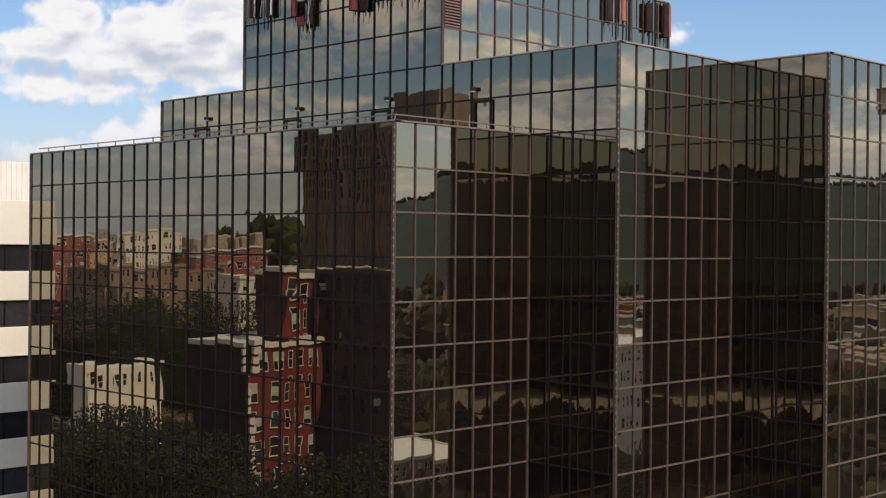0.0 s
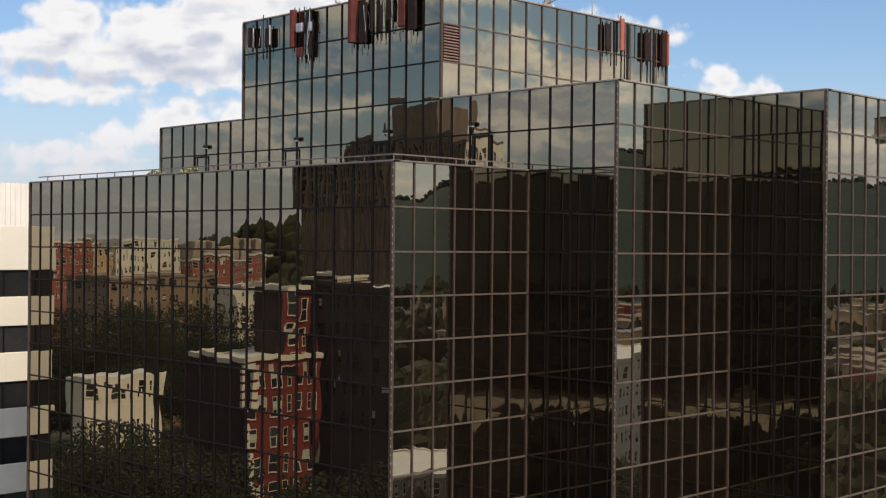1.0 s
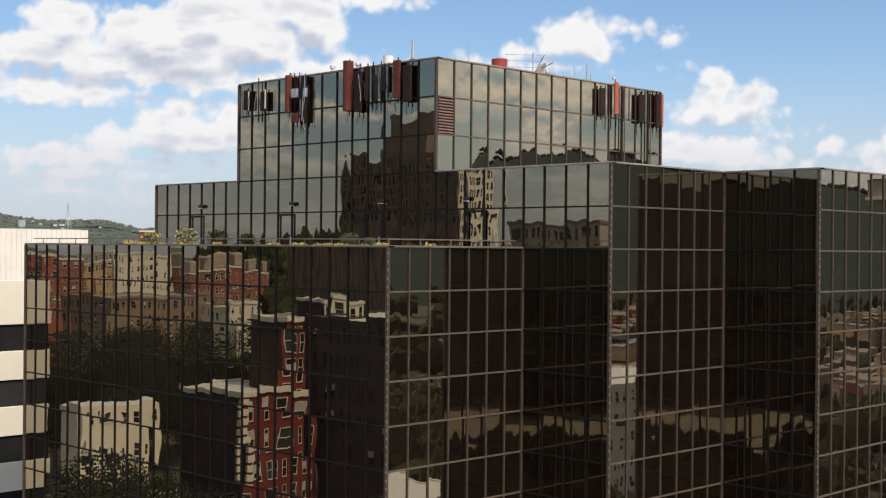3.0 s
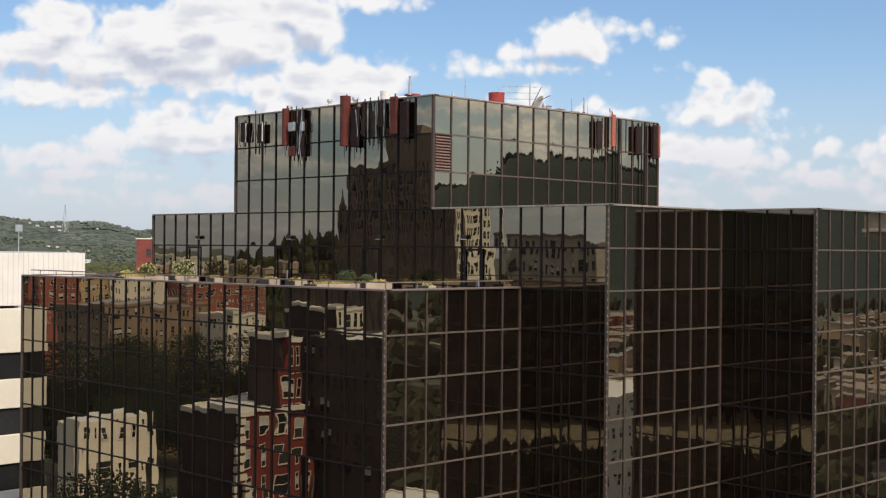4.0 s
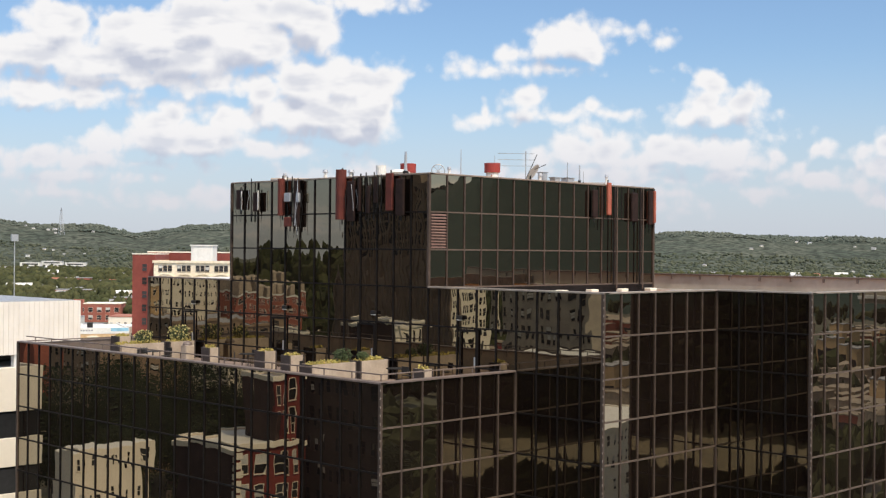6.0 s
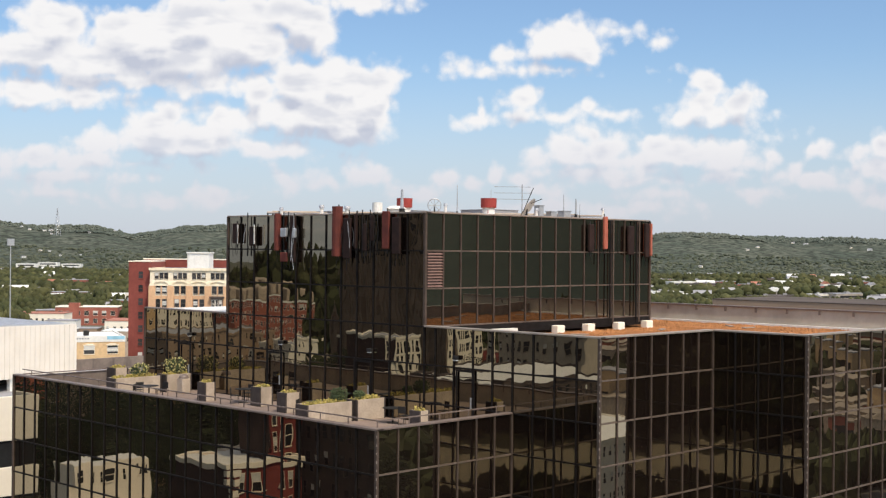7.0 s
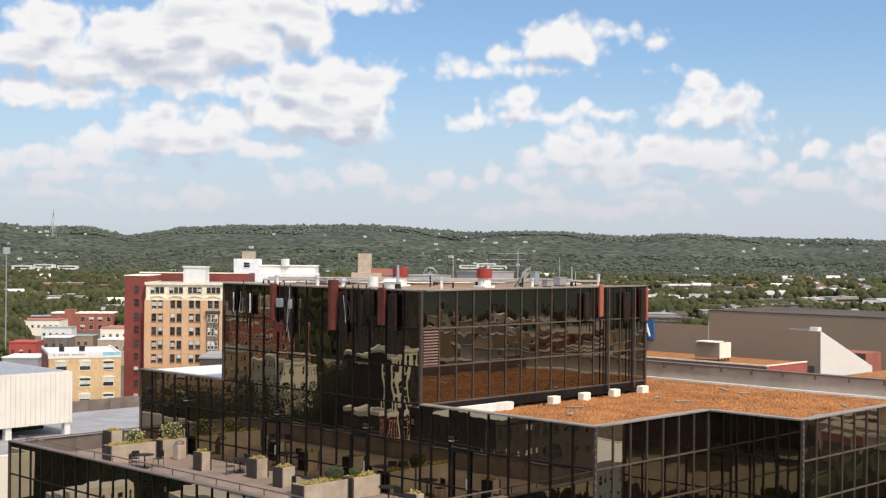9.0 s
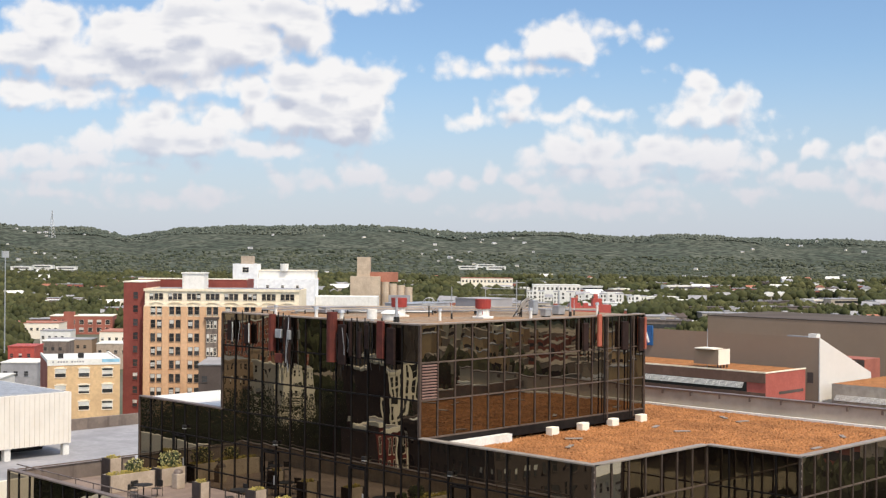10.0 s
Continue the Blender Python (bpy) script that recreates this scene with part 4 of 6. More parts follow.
dish = thing("dish_antenna", "grey round mesh dish on a short post", "antenna", pose(14.6, 11.4, P - 0.02) @ Matrix.Scale(0.8, 4))
part("post", tube(bmesh.new(), (0, 0, 0), (0, 0, 0.75), 0.05), BLACK_STEEL, dish)
bm = bmesh.new()
ring_n = 22
for k in range(ring_n):
    a, b = k * math.tau / ring_n, (k + 1) * math.tau / ring_n
    tube(bm, (0.45 * math.cos(a), 0, 0.85 + 0.45 * math.sin(a)), (0.45 * math.cos(b), 0, 0.85 + 0.45 * math.sin(b)), 0.03, n=5)
for k in range(4):
    a = k * math.pi / 4
    tube(bm, (0.45 * math.cos(a), 0, 0.85 + 0.45 * math.sin(a)), (-0.45 * math.cos(a), 0, 0.85 - 0.45 * math.sin(a)), 0.018, n=5)
rim = part("rim", bm, STEEL, dish)
for o in dish.children[1:]:
    o.matrix_basis = pose(0, 0, 0, 0, 0, -40)

dish2 = thing("tilted_dish", "white satellite dish with feed arms on the roof", "antenna", pose(18.6, 8.2, P - 0.02, 0, 0, 20))
bm = bmesh.new()
for k in range(5):
    r0, r1 = 0.55 * k / 5, 0.55 * (k + 1) / 5
    tube(bm, (0, -r0 * r0 * 0.5, 0), (0, -r1 * r1 * 0.5, 0.0), max(r0, 0.02), r1, 18)
o = part("reflector", bm, WHITE, dish2)
o.matrix_basis = pose(0, 0, 0.75, 35, 0, 0)
bm = bmesh.new()
tube(bm, (0, 0, 0), (0, 0, 0.75), 0.05)
tube(bm, (-0.5, 0.3, 0), (0, 0, 0.7), 0.03)
tube(bm, (0.5, 0.3, 0), (0, 0, 0.7), 0.03)
part("stand", bm, BLACK_STEEL, dish2)
bm = bmesh.new()
tube(bm, (-1.1, -0.2, 0.35), (1.25, 0.1, 1.75), 0.025, n=6)
tube(bm, (0, 0, 0.75), (0, -0.9, 1.1), 0.02, n=6)
part("feed_arm", bm, BLACK_STEEL, dish2)

yagi = thing("yagi_antenna", "thin metal yagi antenna with cross elements on a mast", "antenna", pose(19.8, 9.6, P - 0.02, 0, 0, -40))
part("mast", tube(bmesh.new(), (0, 0, 0), (0, 0, 2.0), 0.03), STEEL, yagi)
bm = bmesh.new()
for z in (1.15, 1.5, 1.85):
    tube(bm, (-1.6, 0, z), (0.5, 0, z), 0.014, n=5)
    for k in range(6):
        tube(bm, (-1.5 + k * 0.36, -0.32, z), (-1.5 + k * 0.36, 0.32, z), 0.009, n=4)
part("boom", bm, STEEL, yagi)

for x, y, h, r, lab in ((13.9, 9.0, 1.7, 0.03, "thin whip antenna standing on the roof"), (17.2, 9.6, 1.6, 0.02, "thin whip antenna standing on the roof"), (20.9, 6.6, 1.15, 0.05, "pale pole antenna standing on the roof"),
                        (9.1, 8.2, 1.25, 0.09, "pale pole antenna standing on the roof"), (24, 10, 1.6, 0.03, "thin whip antenna standing on the roof"), (22.5, 7.6, 0.9, 0.025, "thin whip antenna standing on the roof")):
    wp = thing("whip_antenna", lab, "antenna", pose(x, y, P - 0.02), group="whip antennas")
    part("rod", tube(bmesh.new(), (0, 0, 0.3), (0, 0, h), r, r * 0.6), STEEL, wp)
    part("base", tube(bmesh.new(), (0, 0, 0), (0, 0, 0.3), r * 1.8, r * 1.6), BLACK_STEEL, wp)
can = thing("white_canister", "white cylindrical antenna canister on the roof edge", "antenna", pose(9.0, 9.9, P - 0.02))
part("drum", tube(bmesh.new(), (0, 0, 0.12), (0, 0, 0.62), 0.26, 0.26, 16), WHITE, can)
part("foot", tube(bmesh.new(), (0, 0, 0), (0, 0, 0.12), 0.12, 0.12, 10), STEEL, can)
drum = thing("roof_vent", "low white round vent beside the exhaust", "vent", pose(10.6, 10.2, P - 0.02))
part("drum", tube(bmesh.new(), (0, 0, 0), (0, 0, 0.35), 0.45, 0.45, 18), WHITE, drum)
part("lid", tube(bmesh.new(), (0, 0, 0.35), (0, 0, 0.5), 0.55, 0.35, 18), WHITE, drum)
for x, y, w, d, h, mat in ((19.5, 7.2, 0.5, 0.4, 0.4, STEEL), (21.6, 8.0, 0.6, 0.5, 0.5, STEEL), (20.6, 9.0, 0.4, 0.4, 0.8, STEEL), (16.5, 15, 3.5, 2.0, 0.5, STEEL), (22, 14, 2.5, 2.5, 0.7, ROOF_GREY), (12, 17, 2.2, 1.2, 0.35, ROOF_GREY)):
    u = thing("equipment_box", "grey metal equipment box on the penthouse roof", "equipment", pose(x, y, P - 0.02), group="roof equipment")
    part("casing", boxes((0, 0, 0.06, w, d, h)), mat, u, bevel=0.02)
    part("skid", boxes((0.05, 0.05, 0, w - 0.05, d - 0.05, 0.06)), BLACK_STEEL, u)
    part("lid", boxes((-0.03, -0.03, h, w + 0.03, d + 0.03, h + 0.04)), mat, u)
for k in range(5):
    p0 = (11 + k * 2.4, 18.5 - k * 0.6, P + 0.1)
    pipe = thing("roof_pipe", "long grey pipe run lying on sleepers", "pipe", group="roof pipes")
    part("run", tube(bmesh.new(), p0, (p0[0] + 6, p0[1] - 5, P + 0.1), 0.06), STEEL, pipe)
    part("sleeper", boxes((p0[0] - 0.1, p0[1] - 0.3, P - 0.02, p0[0] + 0.1, p0[1] + 0.3, P + 0.045)), CONCRETE, pipe)

# pipe racks and rails crossing the roof
for x0, y0, x1, y1, h in ((9.5, 19.6, 21.0, 9.2, 0.24), (10.5, 20.4, 23.5, 8.6, 0.32), (15.0, 18.0, 24.5, 7.4, 0.26)):
    rack = thing("pipe_rack", "grey steel pipe rack with thin conduits on the roof", "pipes", pose(x0, y0, P - 0.02, 0, 0, math.degrees(math.atan2(y1 - y0, x1 - x0))), group="roof pipe racks")
    run = math.hypot(x1 - x0, y1 - y0)
    for k in range(3):
        part("conduit", tube(bmesh.new(), (0, -0.18 + 0.18 * k, h + 0.05 * (k % 2)), (run, -0.18 + 0.18 * k, h + 0.05 * (k % 2)), 0.035 + 0.012 * (k == 1), n=6), (ROOF_GREY, CONCRETE, BLACK_STEEL)[k], rack)
    for k in range(int(run / 2.4) + 1):
        part("trestle", boxes((k * 2.4, -0.24, 0, k * 2.4 + 0.06, -0.19, h - 0.02), (k * 2.4, 0.19, 0, k * 2.4 + 0.06, 0.24, h - 0.02), (k * 2.4, -0.24, h - 0.07, k * 2.4 + 0.06, 0.24, h - 0.02)), BLACK_STEEL, rack)
for x, y, r, h in ((9.2, 14.5, 0.16, 0.45), (9.4, 18.2, 0.13, 0.4), (12.0, 8.0, 0.12, 0.5), (18.0, 7.0, 0.14, 0.42), (23.6, 6.8, 0.12, 0.6), (9.0, 12.2, 0.2, 0.35)):
    v = thing("vent_pipe", "short white vent pipe with a cowl on the roof", "vent", pose(x, y, P - 0.02), group="roof vent pipes")
    part("stack", tube(bmesh.new(), (0, 0, 0), (0, 0, h), r * 0.6, n=10), WHITE, v)
    part("cowl", tube(bmesh.new(), (0, 0, h), (0, 0, h + 0.14), r, r * 0.75, 12), STEEL, v)

# ---- ribbed plant screen on the banded building ----
screen = thing("plant_enclosure", "cream ribbed-metal plant enclosure on steel legs", "enclosure")
SX, SY = 17.8, 54.9
ZT, ZB = T + 1.15, T - 2.9
part("shell", boxes((4, SY, ZB, SX, SY + 14, ZT)), WHITE_RIB, screen)
rib = mesh_of(boxes((-0.09, -0.06, ZB - 0.01, 0.09, 0.02, ZT + 0.01)), "rib", WHITE_RIB)
for k in range(33):
    piece("rib", rib, screen, Matrix.Translation((SX - 0.15 - k * 0.42, SY - 0.001, 0)))
for k in range(3):
    part("leg", boxes((SX - 0.6 - k * 5, SY + 0.1, T - 3.86, SX - 0.1 - k * 5, SY + 0.6, ZB)), WHITE, screen)
part("fan_deck", boxes((4.4, SY + 0.4, ZT, SX - 0.4, SY + 13.6, ZT + 0.06)), STEEL, screen)
part("pipework", tube(bmesh.new(), (5, SY + 2, T - 3.3), (SX - 1.5, SY + 2, T - 3.3), 0.22), BLACK_STEEL, screen)

# ---- the town ahead ----
STREET = -45.67     # the street grid's own x axis runs parallel to the office building's


def windows_on(parent, cols, rows, width, height, make, mat_pane=WINDOW, frame_mat=None, sill=None, name="window", deep=0.12, blinds=0.0, seed=1):
    """Windows set in a wall. make(u, z) gives the pose of a window that faces -y in its own frame. cols: centres along the wall; rows: sill heights."""
    rng = random.Random(seed)
    fw = 0.07
    frame_bm = boxes((-width / 2 - fw, -0.06, -fw, -width / 2, deep, height + fw), (width / 2, -0.06, -fw, width / 2 + fw, deep, height + fw), (-width / 2, -0.06, height, width / 2, deep, height + fw),
                     (-width / 2, -0.04, height * 0.5 - 0.04, width / 2, 0.03, height * 0.5 + 0.04), (-width / 2 - fw, -0.14, -fw - 0.1, width / 2 + fw, deep, -fw))
    fr = mesh_of(frame_bm, "window_frame", frame_mat or CREAM)
    pn = mesh_of(boxes((-width / 2, -0.012, 0, width / 2, 0.02, height)), "pane", mat_pane)
    bl = mesh_of(boxes((-width / 2 + 0.02, -0.03, height * 0.5, width / 2 - 0.02, -0.014, height)), "blind", BLIND)
    for z in rows:
        for u in cols:
            w_ob = new(name, fr)
            w_ob.parent = parent
            w_ob.matrix_basis = make(u, z)
            piece("pane", pn, w_ob, Matrix.Identity(4))
            if rng.random() < blinds:
                piece("blind", bl, w_ob, Matrix.Translation((0, 0, -rng.choice((0, 0, 0.25)) * height)))


def front_of(u, z):
    return pose(u, -0.01, z)


def side_of(u, z):
    return pose(-0.01, u, z, 0, 0, -90)


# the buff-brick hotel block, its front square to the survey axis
hotel = thing("hotel_building", "tall buff-brick commercial block with cream terracotta top", "building", Matrix.Translation(at(-78.2, 339)) @ pose(0, 0, 0, 0, 0, STREET))
HZ = T + 2.0
FL = 3.56
part("wall", boxes((0, 0, 0, 40.5, 18, HZ - 2 * FL)), ORANGE_BRICK, hotel)
part("upper_wall", boxes((0.0, 0.0, HZ - 2 * FL, 40.5, 18, HZ)), CREAM_BRICK, hotel, "cream terracotta upper storey")
part("cornice", boxes((-0.3, -0.35, HZ - 0.5, 40.8, 0.0, HZ + 0.15), (-0.3, 0.0, HZ - 0.5, -0.001, 18, HZ + 0.15)), CREAM_BRICK, hotel)
part("band_course", boxes((-0.15, -0.25, HZ - FL - 1.0, 40.6, -0.001, HZ - FL - 0.6)), CREAM_BRICK, hotel)
part("roof", boxes((0.4, 0.4, HZ, 40.1, 17.6, HZ + 0.02)), ROOF_GREY, hotel)
pier = mesh_of(boxes((-0.85, -0.30, 0, 0.85, 0, HZ - FL - 1.0)), "pier", ORANGE_BRICK)
slim = mesh_of(boxes((-0.16, -0.14, 0, 0.16, 0, HZ - 2 * FL + 2.7)), "pier", ORANGE_BRICK)
for k in range(8):
    piece("pier", slim, hotel, Matrix.Translation((0.55 + 4.92 * (k + 0.5), 0, 0)))
for k in range(9):
    piece("pier", pier, hotel, Matrix.Translation((0.55 + k * 4.92, 0, 0)))
bays = [0.55 + 4.92 * (k + 0.5) for k in range(8)]
windows_on(hotel, [b + o for b in bays[:8] for o in (-0.84, 0.84)], [HZ - FL * (k + 2) + 0.55 for k in range(9)], 1.12, 2.05, front_of, frame_mat=STAINED, blinds=0.45, seed=3)
windows_on(hotel, [b + o for b in bays for o in (-1.25, 0, 1.25)], [HZ - FL + 0.9], 0.95, 1.5, front_of, frame_mat=STAINED, blinds=0.3, seed=4)
arch = bmesh.new()
for k in range(9):
    a0, a1 = math.pi * k / 9, math.pi * (k + 1) / 9
    v = [arch.verts.new((r * math.cos(a) * 1.0, y, r * math.sin(a) * 0.45)) for y in (-0.3, 0) for a, r in ((a0, 2.0), (a1, 2.0), (a1, 2.45), (a0, 2.45))]
    arch.faces.new((v[0], v[1], v[2], v[3]))
    arch.faces.new((v[3], v[2], v[6], v[7]))
    arch.faces.new((v[1], v[0], v[4], v[5]))
arch = mesh_of(arch, "arch", CREAM_BRICK)
for b in bays[:8]:
    piece("arch", arch, hotel, Matrix.Translation((b, -0.01, HZ - 2 * FL + 2.75)))
# the metal-clad stair bay on the front
ox = 0.55 + 4.92 * 3 + 0.95
part("stair_bay", boxes((ox, -0.9, 0, ox + 3.0, -0.31, HZ - 2 * FL - 0.6)), STAINED, hotel, "brown metal-clad bay")
part("stair_roof", boxes((ox - 0.4, -1.3, HZ - 2 * FL - 0.6, ox + 3.4, -0.31, HZ - 2 * FL - 0.1)), DARK_WALL, hotel)
windows_on(hotel, [ox + 0.55 + 0.95 * k for k in range(3)], [HZ - FL * (k + 3) + 0.6 for k in range(7)], 0.55, 1.9, lambda u, q: pose(u, -0.92, q), blinds=0.6, seed=6)
# rear red wing, its shade put into a darkened brick colour
ANNEX_RED = material("shade_dark_red_brick", (0.23, 0.052, 0.036), (0.18, 0.042, 0.03), scale=0.15, fine=2.0, rough=0.9)
annex = thing("red_brick_block", "tall red-brick wing behind the buff block", "building", Matrix.Translation(at(-84.3, 341)) @ pose(0, 0, 0, 0, 0, STREET))
part("wall", boxes((0, 0, 0, 6.0, 17, HZ + 1.7)), ANNEX_RED, annex)
part("wall", boxes((0, 17.01, 0, 30, 30, HZ + 2.2)), ANNEX_RED, annex)
part("coping", boxes((-0.15, -0.15, HZ + 1.7, 6.0, 16.9, HZ + 1.95), (-0.15, 16.9, HZ + 2.2, 30.2, 17.4, HZ + 2.5)), CREAM, annex)
windows_on(annex, [3.2], [HZ - FL * (k + 1) + 0.9 for k in range(10)], 1.2, 1.8, front_of, frame_mat=ANNEX_RED, blinds=0.5, seed=5)
windows_on(annex, [4, 9, 14], [HZ - FL * (k + 1) + 0.9 for k in range(10)], 1.2, 1.8, side_of, frame_mat=ANNEX_RED, blinds=0.5, seed=6)
head = thing("lift_house", "white rendered lift house on the roof", "building", Matrix.Translation(at(-69.2, 343, HZ + 0.02)) @ pose(0, 0, 0, 0, 0, STREET))
part("wall", boxes((0, 0, 0, 5.8, 6, 4.0)), WHITE, head)
part("coping", boxes((-0.25, -0.25, 4.0, 6.05, 6.2, 4.35)), WHITE, head)

# white mill and tan grain elevator
MILL_WHITE = material("bright_mill_paint", (0.86, 0.85, 0.83), (0.80, 0.79, 0.77), scale=0.1, rough=0.6)
mill = thing("mill_building", "white-painted flour mill with a square tower", "building", Matrix.Translation(at(-70, 430)) @ pose(0, 0, 0, 0, 0, STREET))
part("tower", boxes((0, 0, 0, 8.2, 8, 47.8)), MILL_WHITE, mill)
part("tower_head", boxes((2.6, 1, 47.8, 6.4, 6, 50.4)), CONCRETE, mill)
part("wing", boxes((8.201, 1, 0, 27.2, 14, 43.0)), MILL_WHITE, mill)
part("wing_roof", boxes((8.3, 3, 43.0, 27, 13, 45.4)), WHITE, mill)
part("wing_roof_edge", boxes((8.1, 2.8, 45.4, 27.3, 13.2, 45.75)), CREAM, mill)
part("shed", boxes((27.3, 4, 0, 48, 16, 37.0)), WHITE, mill)
part("vent", tube(bmesh.new(), (16.8, 3, 45.4), (16.8, 3, 47.9), 1.4, 1.4, 14), WHITE, mill)
windows_on(mill, [4.3], [45.0], 2.0, 1.6, front_of, name="window")
windows_on(mill, [11.5, 16.5, 21.5], [39.8], 0.9, 0.9, lambda u, z: pose(u, 0.985, z))
silo = thing("grain_elevator", "tan concrete grain elevator with round silos", "building", Matrix.Translation(at(-43, 600)) @ pose(0, 0, 0, 0, 0, STREET))
part("headhouse", boxes((3, 2, 0, 9, 9, 49.5)), TAN, silo)
part("gallery", boxes((9, 3, 38, 22, 8, 42.5)), ROOF_RED, silo)
part("house", boxes((0, 0, 0, 14, 10, 40.5)), TAN, silo)
for k in range(4):
    part("bin", tube(bmesh.new(), (16.2 + k * 3.6, 3.5, 0), (16.2 + k * 3.6, 3.5, 38.0 - k * 0.8), 1.9, 1.9, 16), TAN, silo)
part("annex", boxes((18, -4, 0, 28, 0, 32)), ROOF_GREY, silo)

# yellow-brick three-bay building with a white roof
yb = thing("yellow_brick_building", "yellow-brick building with white flat roof and arched windows", "building", Matrix.Translation(at(-92.6, 303)) @ pose(0, 0, 0, 0, 0, STREET + 21))
YZ = 25.8
part("wall", boxes((0, 0, 0, 16.6, 24, YZ)), YELLOW_BRICK, yb)
part("roof", boxes((0.3, 0.3, YZ, 16.3, 23.7, YZ + 0.03)), WHITE, yb)
part("parapet", boxes((-0.1, -0.1, YZ - 0.9, 16.7, 0.299, YZ + 0.5), (-0.1, 0.3, YZ - 0.3, 0.299, 24, YZ + 0.4), (16.3, 0.3, YZ - 0.3, 16.7, 24, YZ + 0.4)), WHITE, yb)
part("banner", boxes((12.4, -0.13, YZ - 0.35, 16.5, -0.101, YZ + 0.45)), material("pale_blue_banner", (0.30, 0.55, 0.68), scale=1, rough=0.7), yb, "pale blue banner")
part("lettering", boxes(*((1.0 + k * 0.62, -0.125, YZ - 0.25, 1.4 + k * 0.62, -0.101, YZ + 0.1) for k in range(12) if k not in (1, 6))), ROOF_GREY, yb, "faint grey lettering bars")
for r in range(3):
    windows_on(yb, [2.9, 8.3, 13.7], [YZ - 3.7 - 3.9 * r], 2.4, 1.9, front_of, blinds=0.4, seed=7 + r)
part("side_wall", boxes((-0.06, 0.31, 0, -0.002, 24, YZ - 0.32)), RED_BRICK, yb, "dark red brick side wall")
lintel = mesh_of(boxes((-1.45, -0.14, 0, 1.45, 0, 0.22), (-0.9, -0.14, 0.22, 0.9, 0, 0.42)), "lintel", CREAM_BRICK)
for r in range(3):
    for u in (2.9, 8.3, 13.7):
        piece("lintel", lintel, yb, Matrix.Translation((u, -0.01, YZ - 1.72 - 3.9 * r)))
for x, y, s in ((3.0, 8, 1.2), (7.7, 8, 1.3)):
    u = thing("roof_unit", "small dark rooftop air unit", "equipment", yb.matrix_basis @ pose(x, y, YZ + 0.03), group="rooftop units")
    part("casing", boxes((0, 0, 0.1, s, s, s)), BLACK_STEEL, u, bevel=0.05)
    part("skid", boxes((0.1, 0.1, 0, s - 0.1, s - 0.1, 0.1)), STEEL, u)

# low brick works building with its stub tower
bw = thing("brick_works", "low red-brick works building with a stub tower", "building", Matrix.Translation(at(-238, 783)) @ pose(0, 0, 0, 0, 0, STREET + 6))
part("wall", boxes((0, 0, 0, 37, 18, 11)), RED_BRICK, bw)
part("tower", boxes((8, -0.4, 0, 14, 5, 13.6)), RED_BRICK, bw)
part("coping", boxes((-0.3, -0.3, 11, 37.3, 18.3, 11.5)), CREAM, bw)
windows_on(bw, [3 + 5.2 * k for k in range(7)], [1.5, 6.2], 2.6, 2.6, front_of, blinds=0.2, seed=8)

# mid-distance rooftops by the yellow building
for s, a, w_, d_, z, mat, rmat, lab in (
        # the shop block's shade is put into its dark wall colour
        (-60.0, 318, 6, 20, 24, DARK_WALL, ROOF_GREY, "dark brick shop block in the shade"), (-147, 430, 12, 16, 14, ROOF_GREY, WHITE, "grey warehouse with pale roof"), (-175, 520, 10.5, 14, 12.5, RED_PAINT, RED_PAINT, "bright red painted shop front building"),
        (-170, 640, 34, 24, 11, CREAM, ROOF_RED, "low cream building with tiled red roof"), (-122, 520, 34, 24, 15, CREAM, WHITE, "cream building with pale flat roof"), (-108, 470, 14, 14, 19, CONCRETE, ROOF_GREY, "square tan utility tower"),
        (-150, 395, 14, 18, 12, WHITE, WHITE, "white low commercial shed"), (-128, 640, 40, 20, 13, WHITE, WHITE, "white low commercial shed"), (-250, 1000, 40, 26, 12, CREAM, WHITE, "white low commercial shed"),
        (-255, 742, 34, 20, 9, CREAM, ROOF_RED, "low shop row with a terracotta roof"), (-186, 600, 12, 12, 9, STAINED, WHITE, "brown shop with a pale roof"), (-150, 560, 16, 16, 11, CONCRETE, WHITE, "tan block with a white roof"), (-196, 640, 22, 12, 7, GREY_CLAD, ROOF_GREY, "low grey garage row"), (-168, 690, 30, 14, 9, WHITE, WHITE, "white low commercial shed"), (-215, 690, 16, 12, 8, WHITE, ROOF_GREY, "white low commercial shed"),
        (-150, 1050, 42, 26, 15, WHITE, WHITE, "white warehouse with red banding"), (-118, 870, 26, 14, 19, WHITE, ROOF_GREY, "white warehouse with red banding")):
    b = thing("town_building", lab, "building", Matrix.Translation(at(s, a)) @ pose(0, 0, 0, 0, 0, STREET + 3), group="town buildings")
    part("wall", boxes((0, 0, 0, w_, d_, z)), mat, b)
    part("roof", boxes((-0.2, -0.2, z, w_ + 0.2, d_ + 0.2, z + 0.35)), rmat, b)
    windows_on(b, [1.5 + 3.4 * k for k in range(int(w_ / 3.4))], [z - 4.2], 1.3, 1.5, front_of, frame_mat=mat, blinds=0.1, seed=int(a))

# the grey hall with its white sloping end, on the office building's own grid
def corner(side, ahead):
    p = at(side, ahead)
    return p.x, p.y


